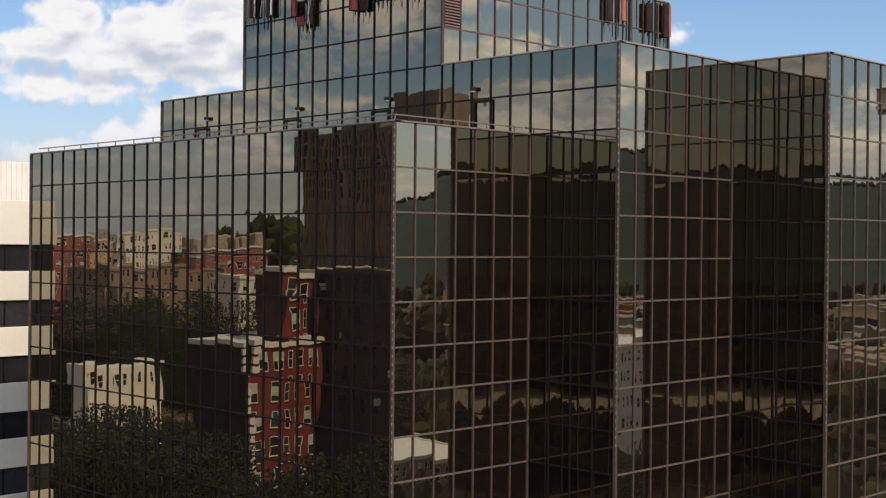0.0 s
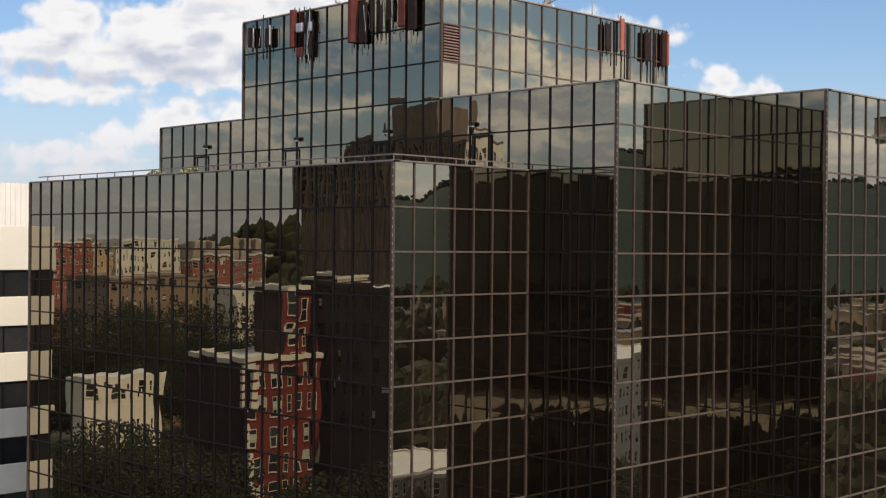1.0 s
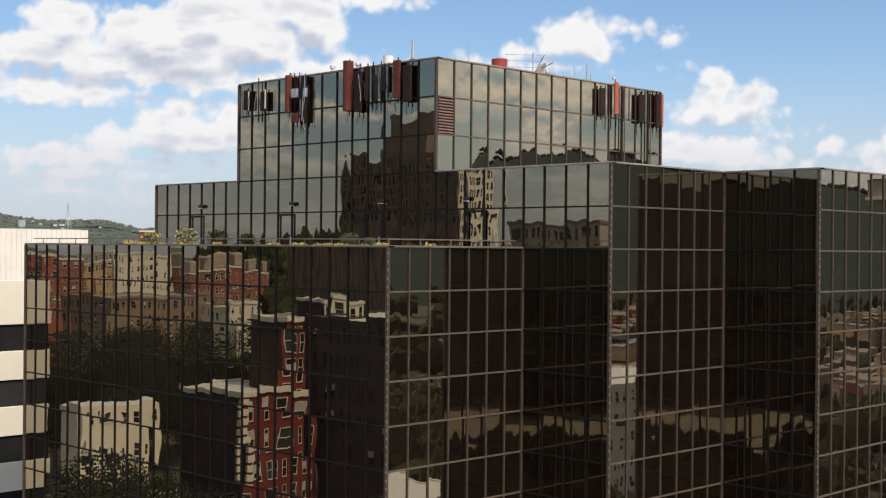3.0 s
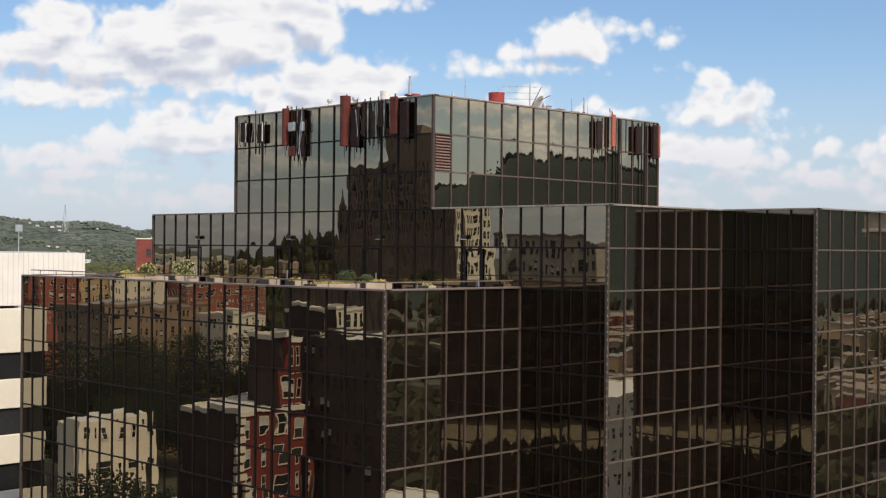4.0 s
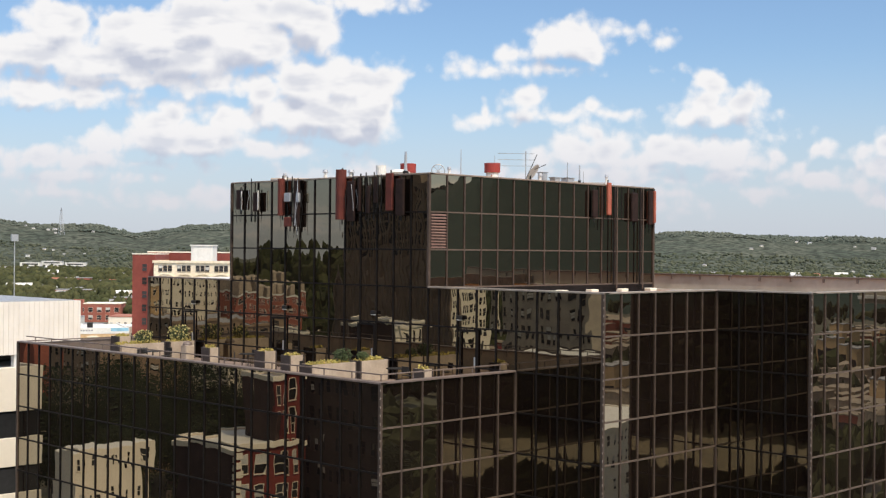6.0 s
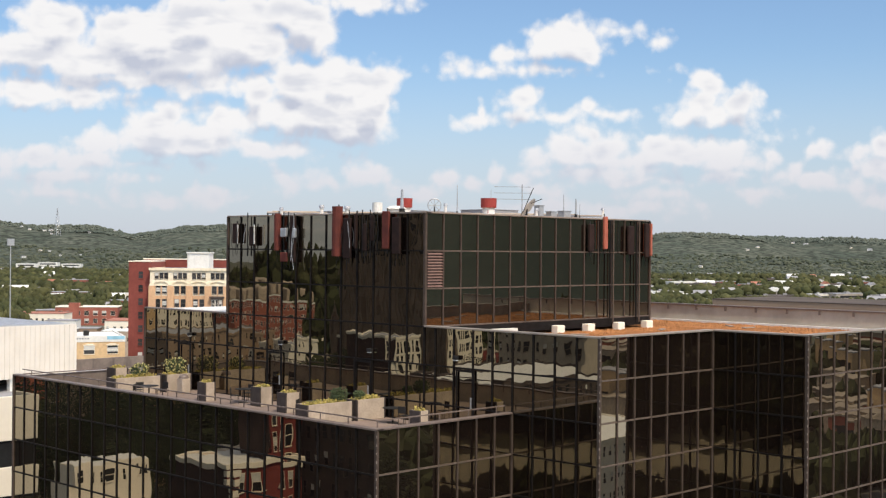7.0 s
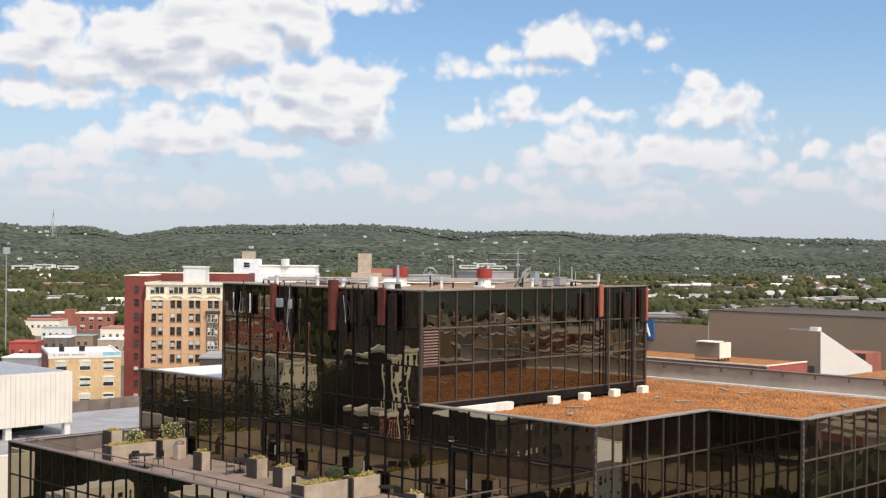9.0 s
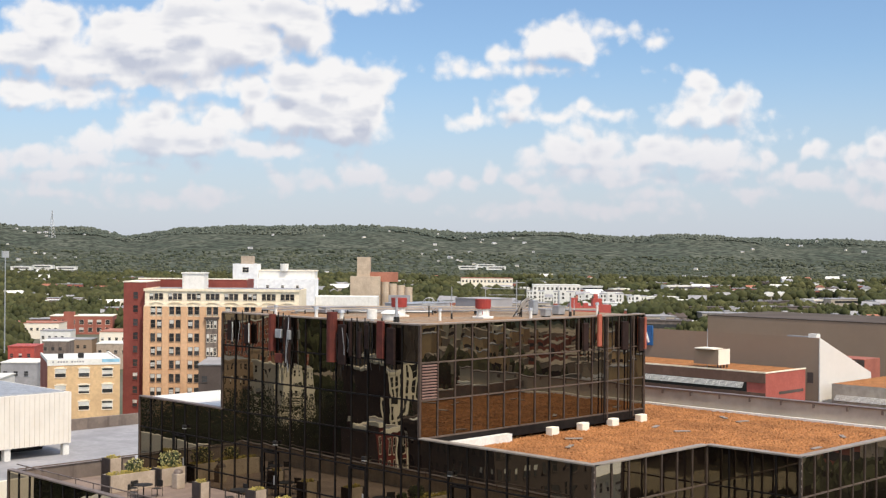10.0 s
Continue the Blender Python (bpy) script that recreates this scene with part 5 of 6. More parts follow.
END_WALL = material("smooth_pale_render", (0.66, 0.62, 0.56), (0.63, 0.59, 0.53), scale=0.08, rough=0.8, grit=0.08)
hx, hy = corner(92.9, 318)
hall = thing("grey_hall", "large windowless grey hall with white sloping end wall", "building")
part("wall", prism([(hx, hy), (hx + 27.3, hy), (hx + 27.3, hy + 110), (hx, hy + 110)], 0, (T - 8.0, T - 18.2, T - 18.2, T - 8.0)), GREY_CLAD, hall)
part("end_wall", prism([(hx - 0.1, hy - 0.25), (hx + 27.4, hy - 0.25), (hx + 27.4, hy - 0.01), (hx - 0.1, hy - 0.01)], 0, (T - 7.9, T - 18.1, T - 18.1, T - 7.9)), END_WALL, hall, "white sloping end wall")
part("ridge_box", boxes((hx + 0.5, hy + 1, T - 8.3, hx + 2.4, hy + 3.2, T - 7.1)), WHITE, hall)
part("ridge_flashing", boxes((hx + 0.3, hy + 3.4, T - 8.3, hx + 1.2, hy + 9, T - 7.7)), ROOF_GREY, hall)
part("door_strip", boxes((hx - 0.06, hy + 0.8, 0, hx - 0.005, hy + 6, T - 25)), DARK_WALL, hall)
for y in (1.5, 4.0):
    part("grille", boxes((hx - 0.06, hy + y, T - 19.2, hx - 0.005, hy + y + 1.6, T - 16.6)), DARK_WALL, hall)
HALL_ROOF = material("tarred_hall_roof", (0.10, 0.078, 0.062), scale=0.05, rough=0.9, spec=0.2)
gx, gy = corner(88, 428)
hall2 = thing("grey_hall", "second large windowless grey hall farther back", "building")
part("wall", boxes((gx, gy - 120, 0, gx + 40, gy, T - 8.0)), GREY_CLAD, hall2)
part("edge", boxes((gx - 0.1, gy - 120, T - 8.0, gx + 40, gy + 0.1, T - 7.7)), HALL_ROOF, hall2, "dark tarred roof")
sgx, sgy = hx - 0.4, hy + 53.5
sign = thing("wall_sign", "blue wall sign with a white emblem", "sign")
part("board", boxes((sgx - 0.2, sgy - 4.2, T - 12.6, sgx + 0.39, sgy, T - 7.2)), BLUE, sign)
em = bmesh.new()
for (u0, v0), (u1, v1) in (((-3.2, 0.8), (-2.0, 4.2)), ((-2.0, 4.2), (-0.9, 0.8)), ((-2.8, 2.0), (-1.3, 2.0))):
    tube(em, (sgx - 0.26, sgy + u0, T - 12.6 + v0), (sgx - 0.26, sgy + u1, T - 12.6 + v1), 0.32, n=6)
part("emblem", em, WHITE, sign)

def shade_fin():
    """One bay of a sloping slatted sunshade."""
    bm = bmesh.new()
    for k in range(5):
        o, z = -0.25 - 0.28 * k, -0.12 - 0.26 * k
        box(bm, o - 0.10, -0.9, z - 0.16, o + 0.10, 0.9, z)
    for k in range(4):
        tube(bm, (-0.1, -0.03, -0.1), (-1.5, -0.03, -1.35), 0.07, n=4)
    return bm


rx_, ry_ = corner(75.3, 300)
RZ = T - 15.2
SPANDREL = material("brown_spandrel_panel", (0.17, 0.098, 0.070), scale=0.3, rough=0.8, spec=0.15)
redb = thing("red_office_block", "long brown and red office block with slatted sunshades", "building")
part("wall", boxes((rx_, ry_, 0, rx_ + 18.5, ry_ + 120, RZ)), material("salmon_red_render", (0.40, 0.095, 0.066), (0.36, 0.085, 0.06), scale=0.2, rough=0.85), redb)
part("roof", boxes((rx_ + 0.3, ry_ + 0.3, RZ, rx_ + 18.2, ry_ + 119.7, RZ + 0.03)), GRAVEL, redb)
part("parapet", boxes((rx_ - 0.12, ry_ - 0.12, RZ - 0.01, rx_ + 18.6, ry_ + 0.29, RZ + 0.3), (rx_ - 0.12, ry_ + 0.3, RZ - 0.01, rx_ + 0.29, ry_ + 120, RZ + 0.3)), CREAM_BRICK, redb)
for z0, z1, mat in ((RZ - 2.3, RZ - 0.02, SPANDREL), (RZ - 6.9, RZ - 4.6, SPANDREL), (RZ - 11.5, RZ - 9.2, SPANDREL)):
    part("spandrel", boxes((rx_ - 0.25, ry_ + 0.02, z0, rx_ - 0.005, ry_ + 120, z1)), mat, redb, "dark brown spandrel band")
for z0, z1 in ((RZ - 4.58, RZ - 2.32), (RZ - 9.18, RZ - 6.92)):
    part("window_strip", boxes((rx_ - 0.10, ry_ + 5, z0, rx_ - 0.004, ry_ + 120, z1)), WINDOW, redb)
    fin = shade_fin()
    fin = mesh_of(fin, "sunshade", WHITE)
    for k in range(62):
        piece("sunshade", fin, redb, Matrix.Translation((rx_, ry_ + 6.5 + k * 1.8, z1 + 0.0)))
for z in (RZ - 5.3, RZ - 12.0):
    part("slot_window", boxes((rx_ + 6, ry_ - 0.03, z, rx_ + 17.5, ry_ - 0.002, z + 0.7)), DARK_WALL, redb)
pbx, pby = corner(65.5, 310)
pent = thing("roof_plant_room", "white metal plant room on the red block roof", "building")
# grey casing paints the shaded sides, a cream slab the sunlit front
part("casing", boxes((pbx + 1.6, pby, RZ + 0.9, pbx + 6.5, pby + 7, RZ + 4.6)), GREY_CLAD, pent)
part("front_panel", boxes((pbx + 1.55, pby - 0.12, RZ + 0.9, pbx + 6.55, pby - 0.004, RZ + 4.65)), CREAM, pent, "cream front in its sunlit tone")
part("lid", boxes((pbx + 0.4, pby + 0.6, RZ + 4.65, pbx + 4.5, pby + 6, RZ + 4.9)), CREAM, pent)
for k in range(4):
    part("leg", boxes((pbx + 1.7 + k * 1.4, pby + 0.2, RZ + 0.03, pbx + 2.0 + k * 1.4, pby + 0.5, RZ + 0.9)), DARK_WALL, pent)
mast = solo("flag_mast", tube(bmesh.new(), (pbx + 3, pby + 4, RZ + 0.03), (pbx + 3, pby + 4, RZ + 9.5), 0.09), STEEL, "thin steel mast on the roof", "mast")
qx, qy = corner(113, 345)
rb2 = thing("red_office_block", "small brown and red block beside the hall", "building")
part("wall", boxes((qx, qy, 0, qx + 9, qy + 26, T - 15.4)), RED_BRICK, rb2)
part("band", boxes((qx - 0.2, qy + 0.1, T - 18.6, qx - 0.003, qy + 26, T - 15.6)), DARK_WALL, rb2)
part("band", boxes((qx - 0.2, qy + 0.1, T - 23.0, qx - 0.003, qy + 26, T - 20.4)), DARK_WALL, rb2)
vx, vy = corner(107, 305)
rb3 = thing("red_office_block", "low brown block with sunshades and gravel roof", "building")
part("wall", boxes((vx, vy, 0, vx + 30, vy + 16, T - 19.0)), CONCRETE_GREY, rb3)
part("roof", boxes((vx + 0.2, vy + 0.2, T - 19.0, vx + 29.8, vy + 15.8, T - 18.95)), GRAVEL, rb3)
fin = mesh_of(shade_fin(), "sunshade", WHITE)
for z in (T - 21.5, T - 26.0):
    for k in range(8):
        piece("sunshade", fin, rb3, Matrix.Translation((vx, vy + 1.2 + k * 1.8, z)))

# far white and coloured sheds across the valley floor
rng = random.Random(11)
walls = [WHITE, WHITE, CREAM, CONCRETE_GREY, RED_BRICK, GREY_CLAD]
roofs = [WHITE, ROOF_GREY, ROOF_RED, ROOF_GREY, WHITE, DARK_WALL]
for side, ahead, w_, d_, h_, wm, rm in ((105, 1500, 55, 25, 14, WHITE, WHITE), (25, 1750, 70, 20, 16, CREAM, ROOF_RED), (15, 820, 18, 14, 11, WHITE, ROOF_GREY)):
    b = thing("warehouse", "long pale flat-roofed warehouse in the valley", "building", Matrix.Translation(at(side, ahead)) @ pose(0, 0, 0, 0, 0, STREET + rng.uniform(-10, 10)), group="valley warehouses")
    part("wall", boxes((0, 0, 0, w_, d_, h_)), wm, b)
    part("roof", boxes((-0.3, -0.3, h_, w_ + 0.3, d_ + 0.3, h_ + 0.6)), rm, b)
    windows_on(b, [2.5 + 5 * k for k in range(int(w_ / 5))], [h_ - 5.5], 2.4, 3.0, front_of, seed=int(ahead))


# white terraced apartments in stepped rows, and the red plant house before them
for k, (side, ahead, w_, h_) in enumerate(((106, 1235, 20, 14.5), (128, 1215, 17, 13.0), (147, 1205, 22, 14.0), (171, 1190, 18, 12.5), (84, 1290, 18, 13.5))):
    b = thing("apartment_row", "white flat-roofed apartment row with tall dark windows", "building", Matrix.Translation(at(side, ahead)) @ pose(0, 0, 0, 0, 0, STREET - 4), group="valley apartments")
    part("wall", boxes((0, 0, 0, w_, 14, h_)), WHITE, b)
    part("bay", boxes((w_ * 0.3, -1.2, 0, w_ * 0.62, -0.01, h_ + 1.3)), WHITE, b)
    part("roof", boxes((-0.3, -0.3, h_, w_ + 0.3, 14.3, h_ + 0.4)), ROOF_GREY, b)
    part("base", boxes((-0.05, -0.2, 0, w_ * 0.29, -0.01, 3.4)), RED_BRICK, b, "red brick ground floor")
    windows_on(b, [1.6 + 2.9 * j for j in range(int(w_ / 2.9)) if not w_ * 0.26 < 1.6 + 2.9 * j < w_ * 0.66], [h_ - 3.4, h_ - 7.0, h_ - 10.6], 1.3, 2.2, front_of, seed=60 + k)
    windows_on(b, [w_ * 0.46], [h_ - 3.0, h_ - 6.8], 2.2, 2.2, lambda u, q: pose(u, -1.21, q), seed=70 + k)
red_works = thing("red_plant_house", "bright red painted plant house with stepped roof boxes", "building", Matrix.Translation(at(84, 850)) @ pose(0, 0, 0, 0, 0, STREET))
for x0, x1, z1 in ((0, 7, 19.0), (7.01, 15, 17.0), (15.01, 21, 22.0), (21.01, 27, 18.0)):
    part("block", boxes((x0, 0, 0, x1, 10, z1)), RED_PAINT, red_works)
for x0, x1, z0, z1 in ((1, 5, 19.0, 22.5), (16, 18.4, 22.0, 25.0), (9, 12, 17.0, 19.1)):
    part("roof_box", boxes((x0, 1, z0, x1, 6, z1)), RED_PAINT, red_works)
windows_on(red_works, [3.2, 10.5, 18.0], [10.5], 2.0, 2.0, front_of, seed=80)


def house_kit(wall, roof, w_, d_, h_):
    b = thing("house", "small pale gabled house among trees", "house", group="valley houses")
    part("wall", boxes((0, 0, 0, w_, d_, h_)), wall, b)
    rf = bmesh.new()
    o = 0.5
    v = [rf.verts.new(p) for p in ((-o, -o, h_), (w_ + o, -o, h_), (w_ + o, d_ + o, h_), (-o, d_ + o, h_), (-o, d_ / 2, h_ + d_ * 0.35), (w_ + o, d_ / 2, h_ + d_ * 0.35))]
    for f in ((0, 1, 5, 4), (2, 3, 4, 5), (3, 0, 4), (1, 2, 5), (3, 2, 1, 0)):
        rf.faces.new([v[i] for i in f])
    part("roof", rf, roof, b)
    part("window", boxes((w_ * 0.2, -0.03, h_ * 0.35, w_ * 0.4, -0.002, h_ * 0.75)), WINDOW, b)
    part("window", boxes((w_ * 0.6, -0.03, h_ * 0.35, w_ * 0.8, -0.002, h_ * 0.75)), WINDOW, b)
    return b


kits = [house_kit(WHITE, ROOF_GREY, 10, 7, 4.5), house_kit(CREAM, ROOF_GREY, 13, 8, 5), house_kit(WHITE, ROOF_GREY, 18, 11, 5), house_kit(RED_BRICK, ROOF_GREY, 15, 10, 6), house_kit(CONCRETE_GREY, WHITE, 24, 13, 5.5), house_kit(CREAM, ROOF_RED, 16, 9, 5), house_kit(STAINED, DARK_WALL, 14, 9, 5)]
for b in kits:
    b.matrix_basis = Matrix.Translation(at(rng.uniform(-300, 400), rng.uniform(1300, 1700))) @ pose(0, 0, 0, 0, 0, rng.uniform(-80, 0))
HOUSES = []
for k in range(150):
    a = 620 * (2500 / 620) ** (rng.random() ** 0.8)
    s = rng.uniform(-0.37, 0.37) * a
    if a < 900 and -0.3 < s / a < 0.22 and rng.random() < 0.7:
        continue
    HOUSES.append((s, a))
    copy_thing(rng.choice(kits), Matrix.Translation(at(s, a, -0.05)) @ pose(0, 0, 0, 0, 0, STREET + rng.choice((0, 90, 30, -30))))


def shed_kit(wall, roof, w_, d_, h_, label):
    b = thing("shed", label, "building", group="valley sheds")
    part("wall", boxes((0, 0, 0, w_, d_, h_)), wall, b)
    part("roof", boxes((-0.4, -0.4, h_, w_ + 0.4, d_ + 0.4, h_ + 0.5)), roof, b)
    part("roof_unit", boxes((w_ * 0.4, d_ * 0.4, h_ + 0.5, w_ * 0.5, d_ * 0.6, h_ + 2)), ROOF_GREY, b)
    part("window_strip", boxes((w_ * 0.1, -0.04, h_ * 0.4, w_ * 0.9, -0.002, h_ * 0.75)), WINDOW, b)
    return b


sheds = [shed_kit(WHITE, WHITE, 40, 18, 7, "long white flat-roofed shed"), shed_kit(RED_BRICK, ROOF_GREY, 30, 16, 8, "low brick shed with grey roof"), shed_kit(CONCRETE_GREY, MEMBRANE, 46, 22, 7, "wide grey flat-roofed shed"), shed_kit(CREAM, WHITE, 24, 14, 6, "small cream flat-roofed shed"), shed_kit(STAINED, DARK_WALL, 34, 18, 8, "brown flat-roofed shed building")]
for b in sheds:
    b.matrix_basis = Matrix.Translation(at(rng.uniform(150, 300), rng.uniform(900, 1100))) @ pose(0, 0, 0, 0, 0, STREET)
for k in range(95):
    a = rng.uniform(700, 2100)
    s = rng.uniform(0.02, 0.37) * a if k % 3 else rng.uniform(-0.36, 0.1) * a
    if -0.31 < s / a < 0.02 and a < 900:
        continue
    HOUSES.append((s + 12, a))
    copy_thing(rng.choice(sheds), Matrix.Translation(at(s, a, -0.05)) @ pose(0, 0, 0, 0, 0, STREET + rng.choice((0, 8, -12, 20))))


# ---- woods: crowns in their thousands ----
def crowns(name, places, label, mat=FOREST, smooth=1, soft=False, lump=(-0.38, 0.30)):
    """One mesh of lumpy tree crowns. places: x, y, foot, radius, height."""
    bm = bmesh.new()
    bmesh.ops.create_icosphere(bm, subdivisions=smooth, radius=1.0)
    base = np.array([v.co[:] for v in bm.verts])
    faces = np.array([[v.index for v in f.verts] for f in bm.faces])
    bm.free()
    gen = np.random.default_rng(3)
    n, nv = len(places), len(base)
    places = np.array(places)
    knobs = 1.0 + gen.uniform(*lump, (n, nv, 1))
    verts = base[None] * knobs
    verts[:, :, :2] *= places[:, None, 3:4]
    verts[:, :, 2] = (verts[:, :, 2] * 0.5 + 0.52) * places[:, None, 4]
    verts[:, :, 0] += places[:, None, 0]
    verts[:, :, 1] += places[:, None, 1]
    verts[:, :, 2] += places[:, None, 2]
    tris = (faces[None] + (np.arange(n) * nv)[:, None, None]).reshape(-1, 3)
    me = bpy.data.meshes.new(name)
    me.from_pydata(verts.reshape(-1, 3).tolist(), [], tris.tolist())
    me.materials.append(mat)
    if soft:
        me.shade_smooth()
    return tagged(new(name, me), label, "trees", kind="stuff")


def hill_height(p):
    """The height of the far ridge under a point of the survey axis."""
    side, ahead = p
    f = (ahead - 2400) / 2100
    if f <= 0:
        return 0.0
    s = side / (0.55 + 0.6 * f)
    h = float(np.interp(s, [q[0] for q in RIDGE], [q[1] for q in RIDGE]))
    rise = math.sin(min(f / 0.75, 1) * math.pi / 2) ** 1.5
    q = at(side, ahead)
    n = noise.fractal(q * 0.004, 1.0, 2.0, 4) * 16 * (1.0 if f < 0.6 else 0.5) + noise.noise(q * 0.03) * 4
    return -3 + (h + 14) * rise + n * rise


HOUSES += [(s, a) for s in (86, 100, 112) for a in (850, 815, 780, 745)] + [(s, a) for s in (95, 118, 140, 162, 184) for a in (1200, 1165, 1130)]
spots = []
rng = random.Random(21)
for k in range(15000):
    a = 560 * (2500 / 560) ** (rng.random() ** 0.75)
    s = rng.uniform(-0.40, 0.40) * a
    q = at(s, a)
    if noise.noise(Vector((q.x * 0.006, q.y * 0.006, 3.0))) < (-0.30 if s < -0.06 * a else -0.02):
        continue
    if -0.30 < s / a < 0.25 and a < 640:
        continue
    if -0.325 < s / a < -0.245 and a < 790:
        continue
    if any(abs(s - hs) < 15 and -30 < a - ha < 14 for hs, ha in HOUSES):
        continue
    r, h = rng.uniform(3.5, 8.0), rng.uniform(7, 14)
    if a > 1150:
        spots.append((q.x, q.y, -1.0, r, h))
        continue
    for _ in range(6):
        u, v = rng.uniform(-0.6, 0.6) * r, rng.uniform(-0.6, 0.6) * r
        spots.append((q.x + u, q.y + v, rng.uniform(-1.0, 0.42 * h), r * rng.uniform(0.35, 0.6), h * rng.uniform(0.45, 0.65)))
for k in range(160):
    a, b = rng.uniform(960, 1090), rng.uniform(0.146, 0.186)
    q = at(b * a, a)
    spots.append((q.x, q.y, rng.uniform(-1, 4), rng.uniform(3, 5.5), rng.uniform(8, 13)))
crowns("valley_woods", spots, "broad green tree crowns across the valley floor", soft=True, lump=(-0.28, 0.22))
spots = []
for k in range(15000):
    a = rng.uniform(3480, 4080)
    s = rng.uniform(-0.42, 0.42) * a
    q = at(s, a)
    r = rng.uniform(3.5, 6.5)
    h = r * rng.uniform(0.8, 1.2) + (rng.random() ** 3) * (10 if a > 3650 else 1)
    spots.append((q.x, q.y, hill_height((s, a)) - 0.45 * h, r, h))
crowns("ridge_woods", spots, "haze-tinted green woods along the far ridge", RIDGE_WOOD, soft=True, lump=(-0.16, 0.14))
spots = []
for k in range(9000):
    a = 2380 + 650 * rng.random() ** 2.2
    s = rng.uniform(-0.42, 0.42) * a
    q = at(s, a)
    spots.append((q.x, q.y, hill_height((s, a)) - 2.5, rng.uniform(3, 5.5), rng.uniform(4.5, 7.5)))
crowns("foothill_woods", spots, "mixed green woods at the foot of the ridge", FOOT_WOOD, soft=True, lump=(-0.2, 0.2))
for k in range(60):
    a = rng.uniform(2500, 3850)
    s = (rng.choice((-0.31, -0.30, -0.26, -0.13, -0.08, -0.03, 0.02, 0.06, 0.17, 0.24, 0.29)) + rng.gauss(0, 0.02)) * a
    copy_thing(rng.choice(kits[:3]), Matrix.Translation(at(s, a, hill_height((s, a)) + 2.0)) @ pose(0, 0, 0, 0, 0, STREET + rng.uniform(-40, 40)) @ Matrix.Scale(rng.uniform(0.35, 0.65), 4))
for s, a in ((-0.335, 2560), (-0.318, 2600), (-0.30, 2580), (0.012, 2700), (0.026, 2740), (0.034, 2690)):
    copy_thing(sheds[0], Matrix.Translation(at(s * a, a, hill_height((s * a, a)) + 2.0)) @ pose(0, 0, 0, 0, 0, STREET + rng.uniform(-8, 8)))
tower = thing("lattice_mast", "slender pale lattice mast on the ridge", "mast", Matrix.Translation(at(-1000, 3300, hill_height((-1000, 3300)))))
bm = bmesh.new()
for sx, sy in ((-1, -1), (1, -1), (1, 1), (-1, 1)):
    tube(bm, (sx * 6, sy * 6, 0), (sx * 0.6, sy * 0.6, 70), 0.5, 0.4, 5)
for k in range(10):
    z = 7 * k
    w0 = 6 - 5.4 * z / 70
    tube(bm, (-w0, -w0, z), (w0, -w0 * 0.9, z + 7), 0.3, n=4)
    tube(bm, (w0, w0, z), (-w0, w0 * 0.9, z + 7), 0.3, n=4)
part("frame", bm, STEEL, tower)
fl = thing("floodlight_mast", "tall steel floodlight mast with lamp head", "mast", Matrix.Translation(at(-195, 575)))
part("pole", tube(bmesh.new(), (0, 0, 0), (0, 0, 50), 0.35, 0.2), STEEL, fl)
part("head", boxes((-1.6, -0.4, 48, 1.6, 0.4, 51)), STEEL, fl)

# ---- across the streets: what the glass mirrors ----
def street_block(name, x0, y0, x1, y1, z, wall, label, roof=ROOF_GREY, trim=CREAM, floors=3.1, bay=2.0, win=(0.8, 1.5), faces="SE", cornice=True, seed=1, blinds=0.3, top_gap=0.9):
    """A city block: x0 < x1, y0 < y1; windows on its south (-y), east (+x), north (+y) or west (-x) side."""
    b = thing(name, label, "building", pose(x0, y0, 0))
    w_, d_ = x1 - x0, y1 - y0
    part("wall", boxes((0, 0, 0, w_, d_, z)), wall, b)
    part("roof", boxes((0.3, 0.3, z, w_ - 0.3, d_ - 0.3, z + 0.03)), roof, b)
    if cornice:
        part("cornice", boxes((-0.25, -0.25, z - 0.3, w_ + 0.25, 0.15, z + 0.25), (-0.25, 0.151, z - 0.3, 0.15, d_ + 0.25, z + 0.25), (w_ - 0.15, 0.151, z - 0.3, w_ + 0.25, d_ + 0.25, z + 0.25), (0.151, d_ - 0.15, z - 0.3, w_ - 0.151, d_ + 0.25, z + 0.25)), trim, b)
    n = max(1, int((z - 3) / floors))
    rows = [z - top_gap - win[1] - floors * k for k in range(min(n, 5))]
    along = [w_ * (k + 0.5) / max(1, int(w_ / bay)) for k in range(max(1, int(w_ / bay)))]
    deep_ = [d_ * (k + 0.5) / max(1, int(d_ / bay)) for k in range(max(1, int(d_ / bay)))]
    if "S" in faces:
        windows_on(b, along, rows, *win, lambda u, q: pose(u, -0.01, q), frame_mat=trim, blinds=blinds, seed=seed)
    if "E" in faces:
        windows_on(b, deep_, rows, *win, lambda u, q: pose(w_ + 0.01, u, q, 0, 0, 90), frame_mat=trim, blinds=blinds, seed=seed + 1)
    if "N" in faces:
        windows_on(b, along, rows, *win, lambda u, q: pose(u, d_ + 0.01, q, 0, 0, 180), frame_mat=trim, blinds=blinds, seed=seed + 2)
    if "W" in faces:
        windows_on(b, deep_, rows, *win, lambda u, q: pose(-0.01, u, q, 0, 0, -90), frame_mat=trim, blinds=blinds, seed=seed + 3)
    return b


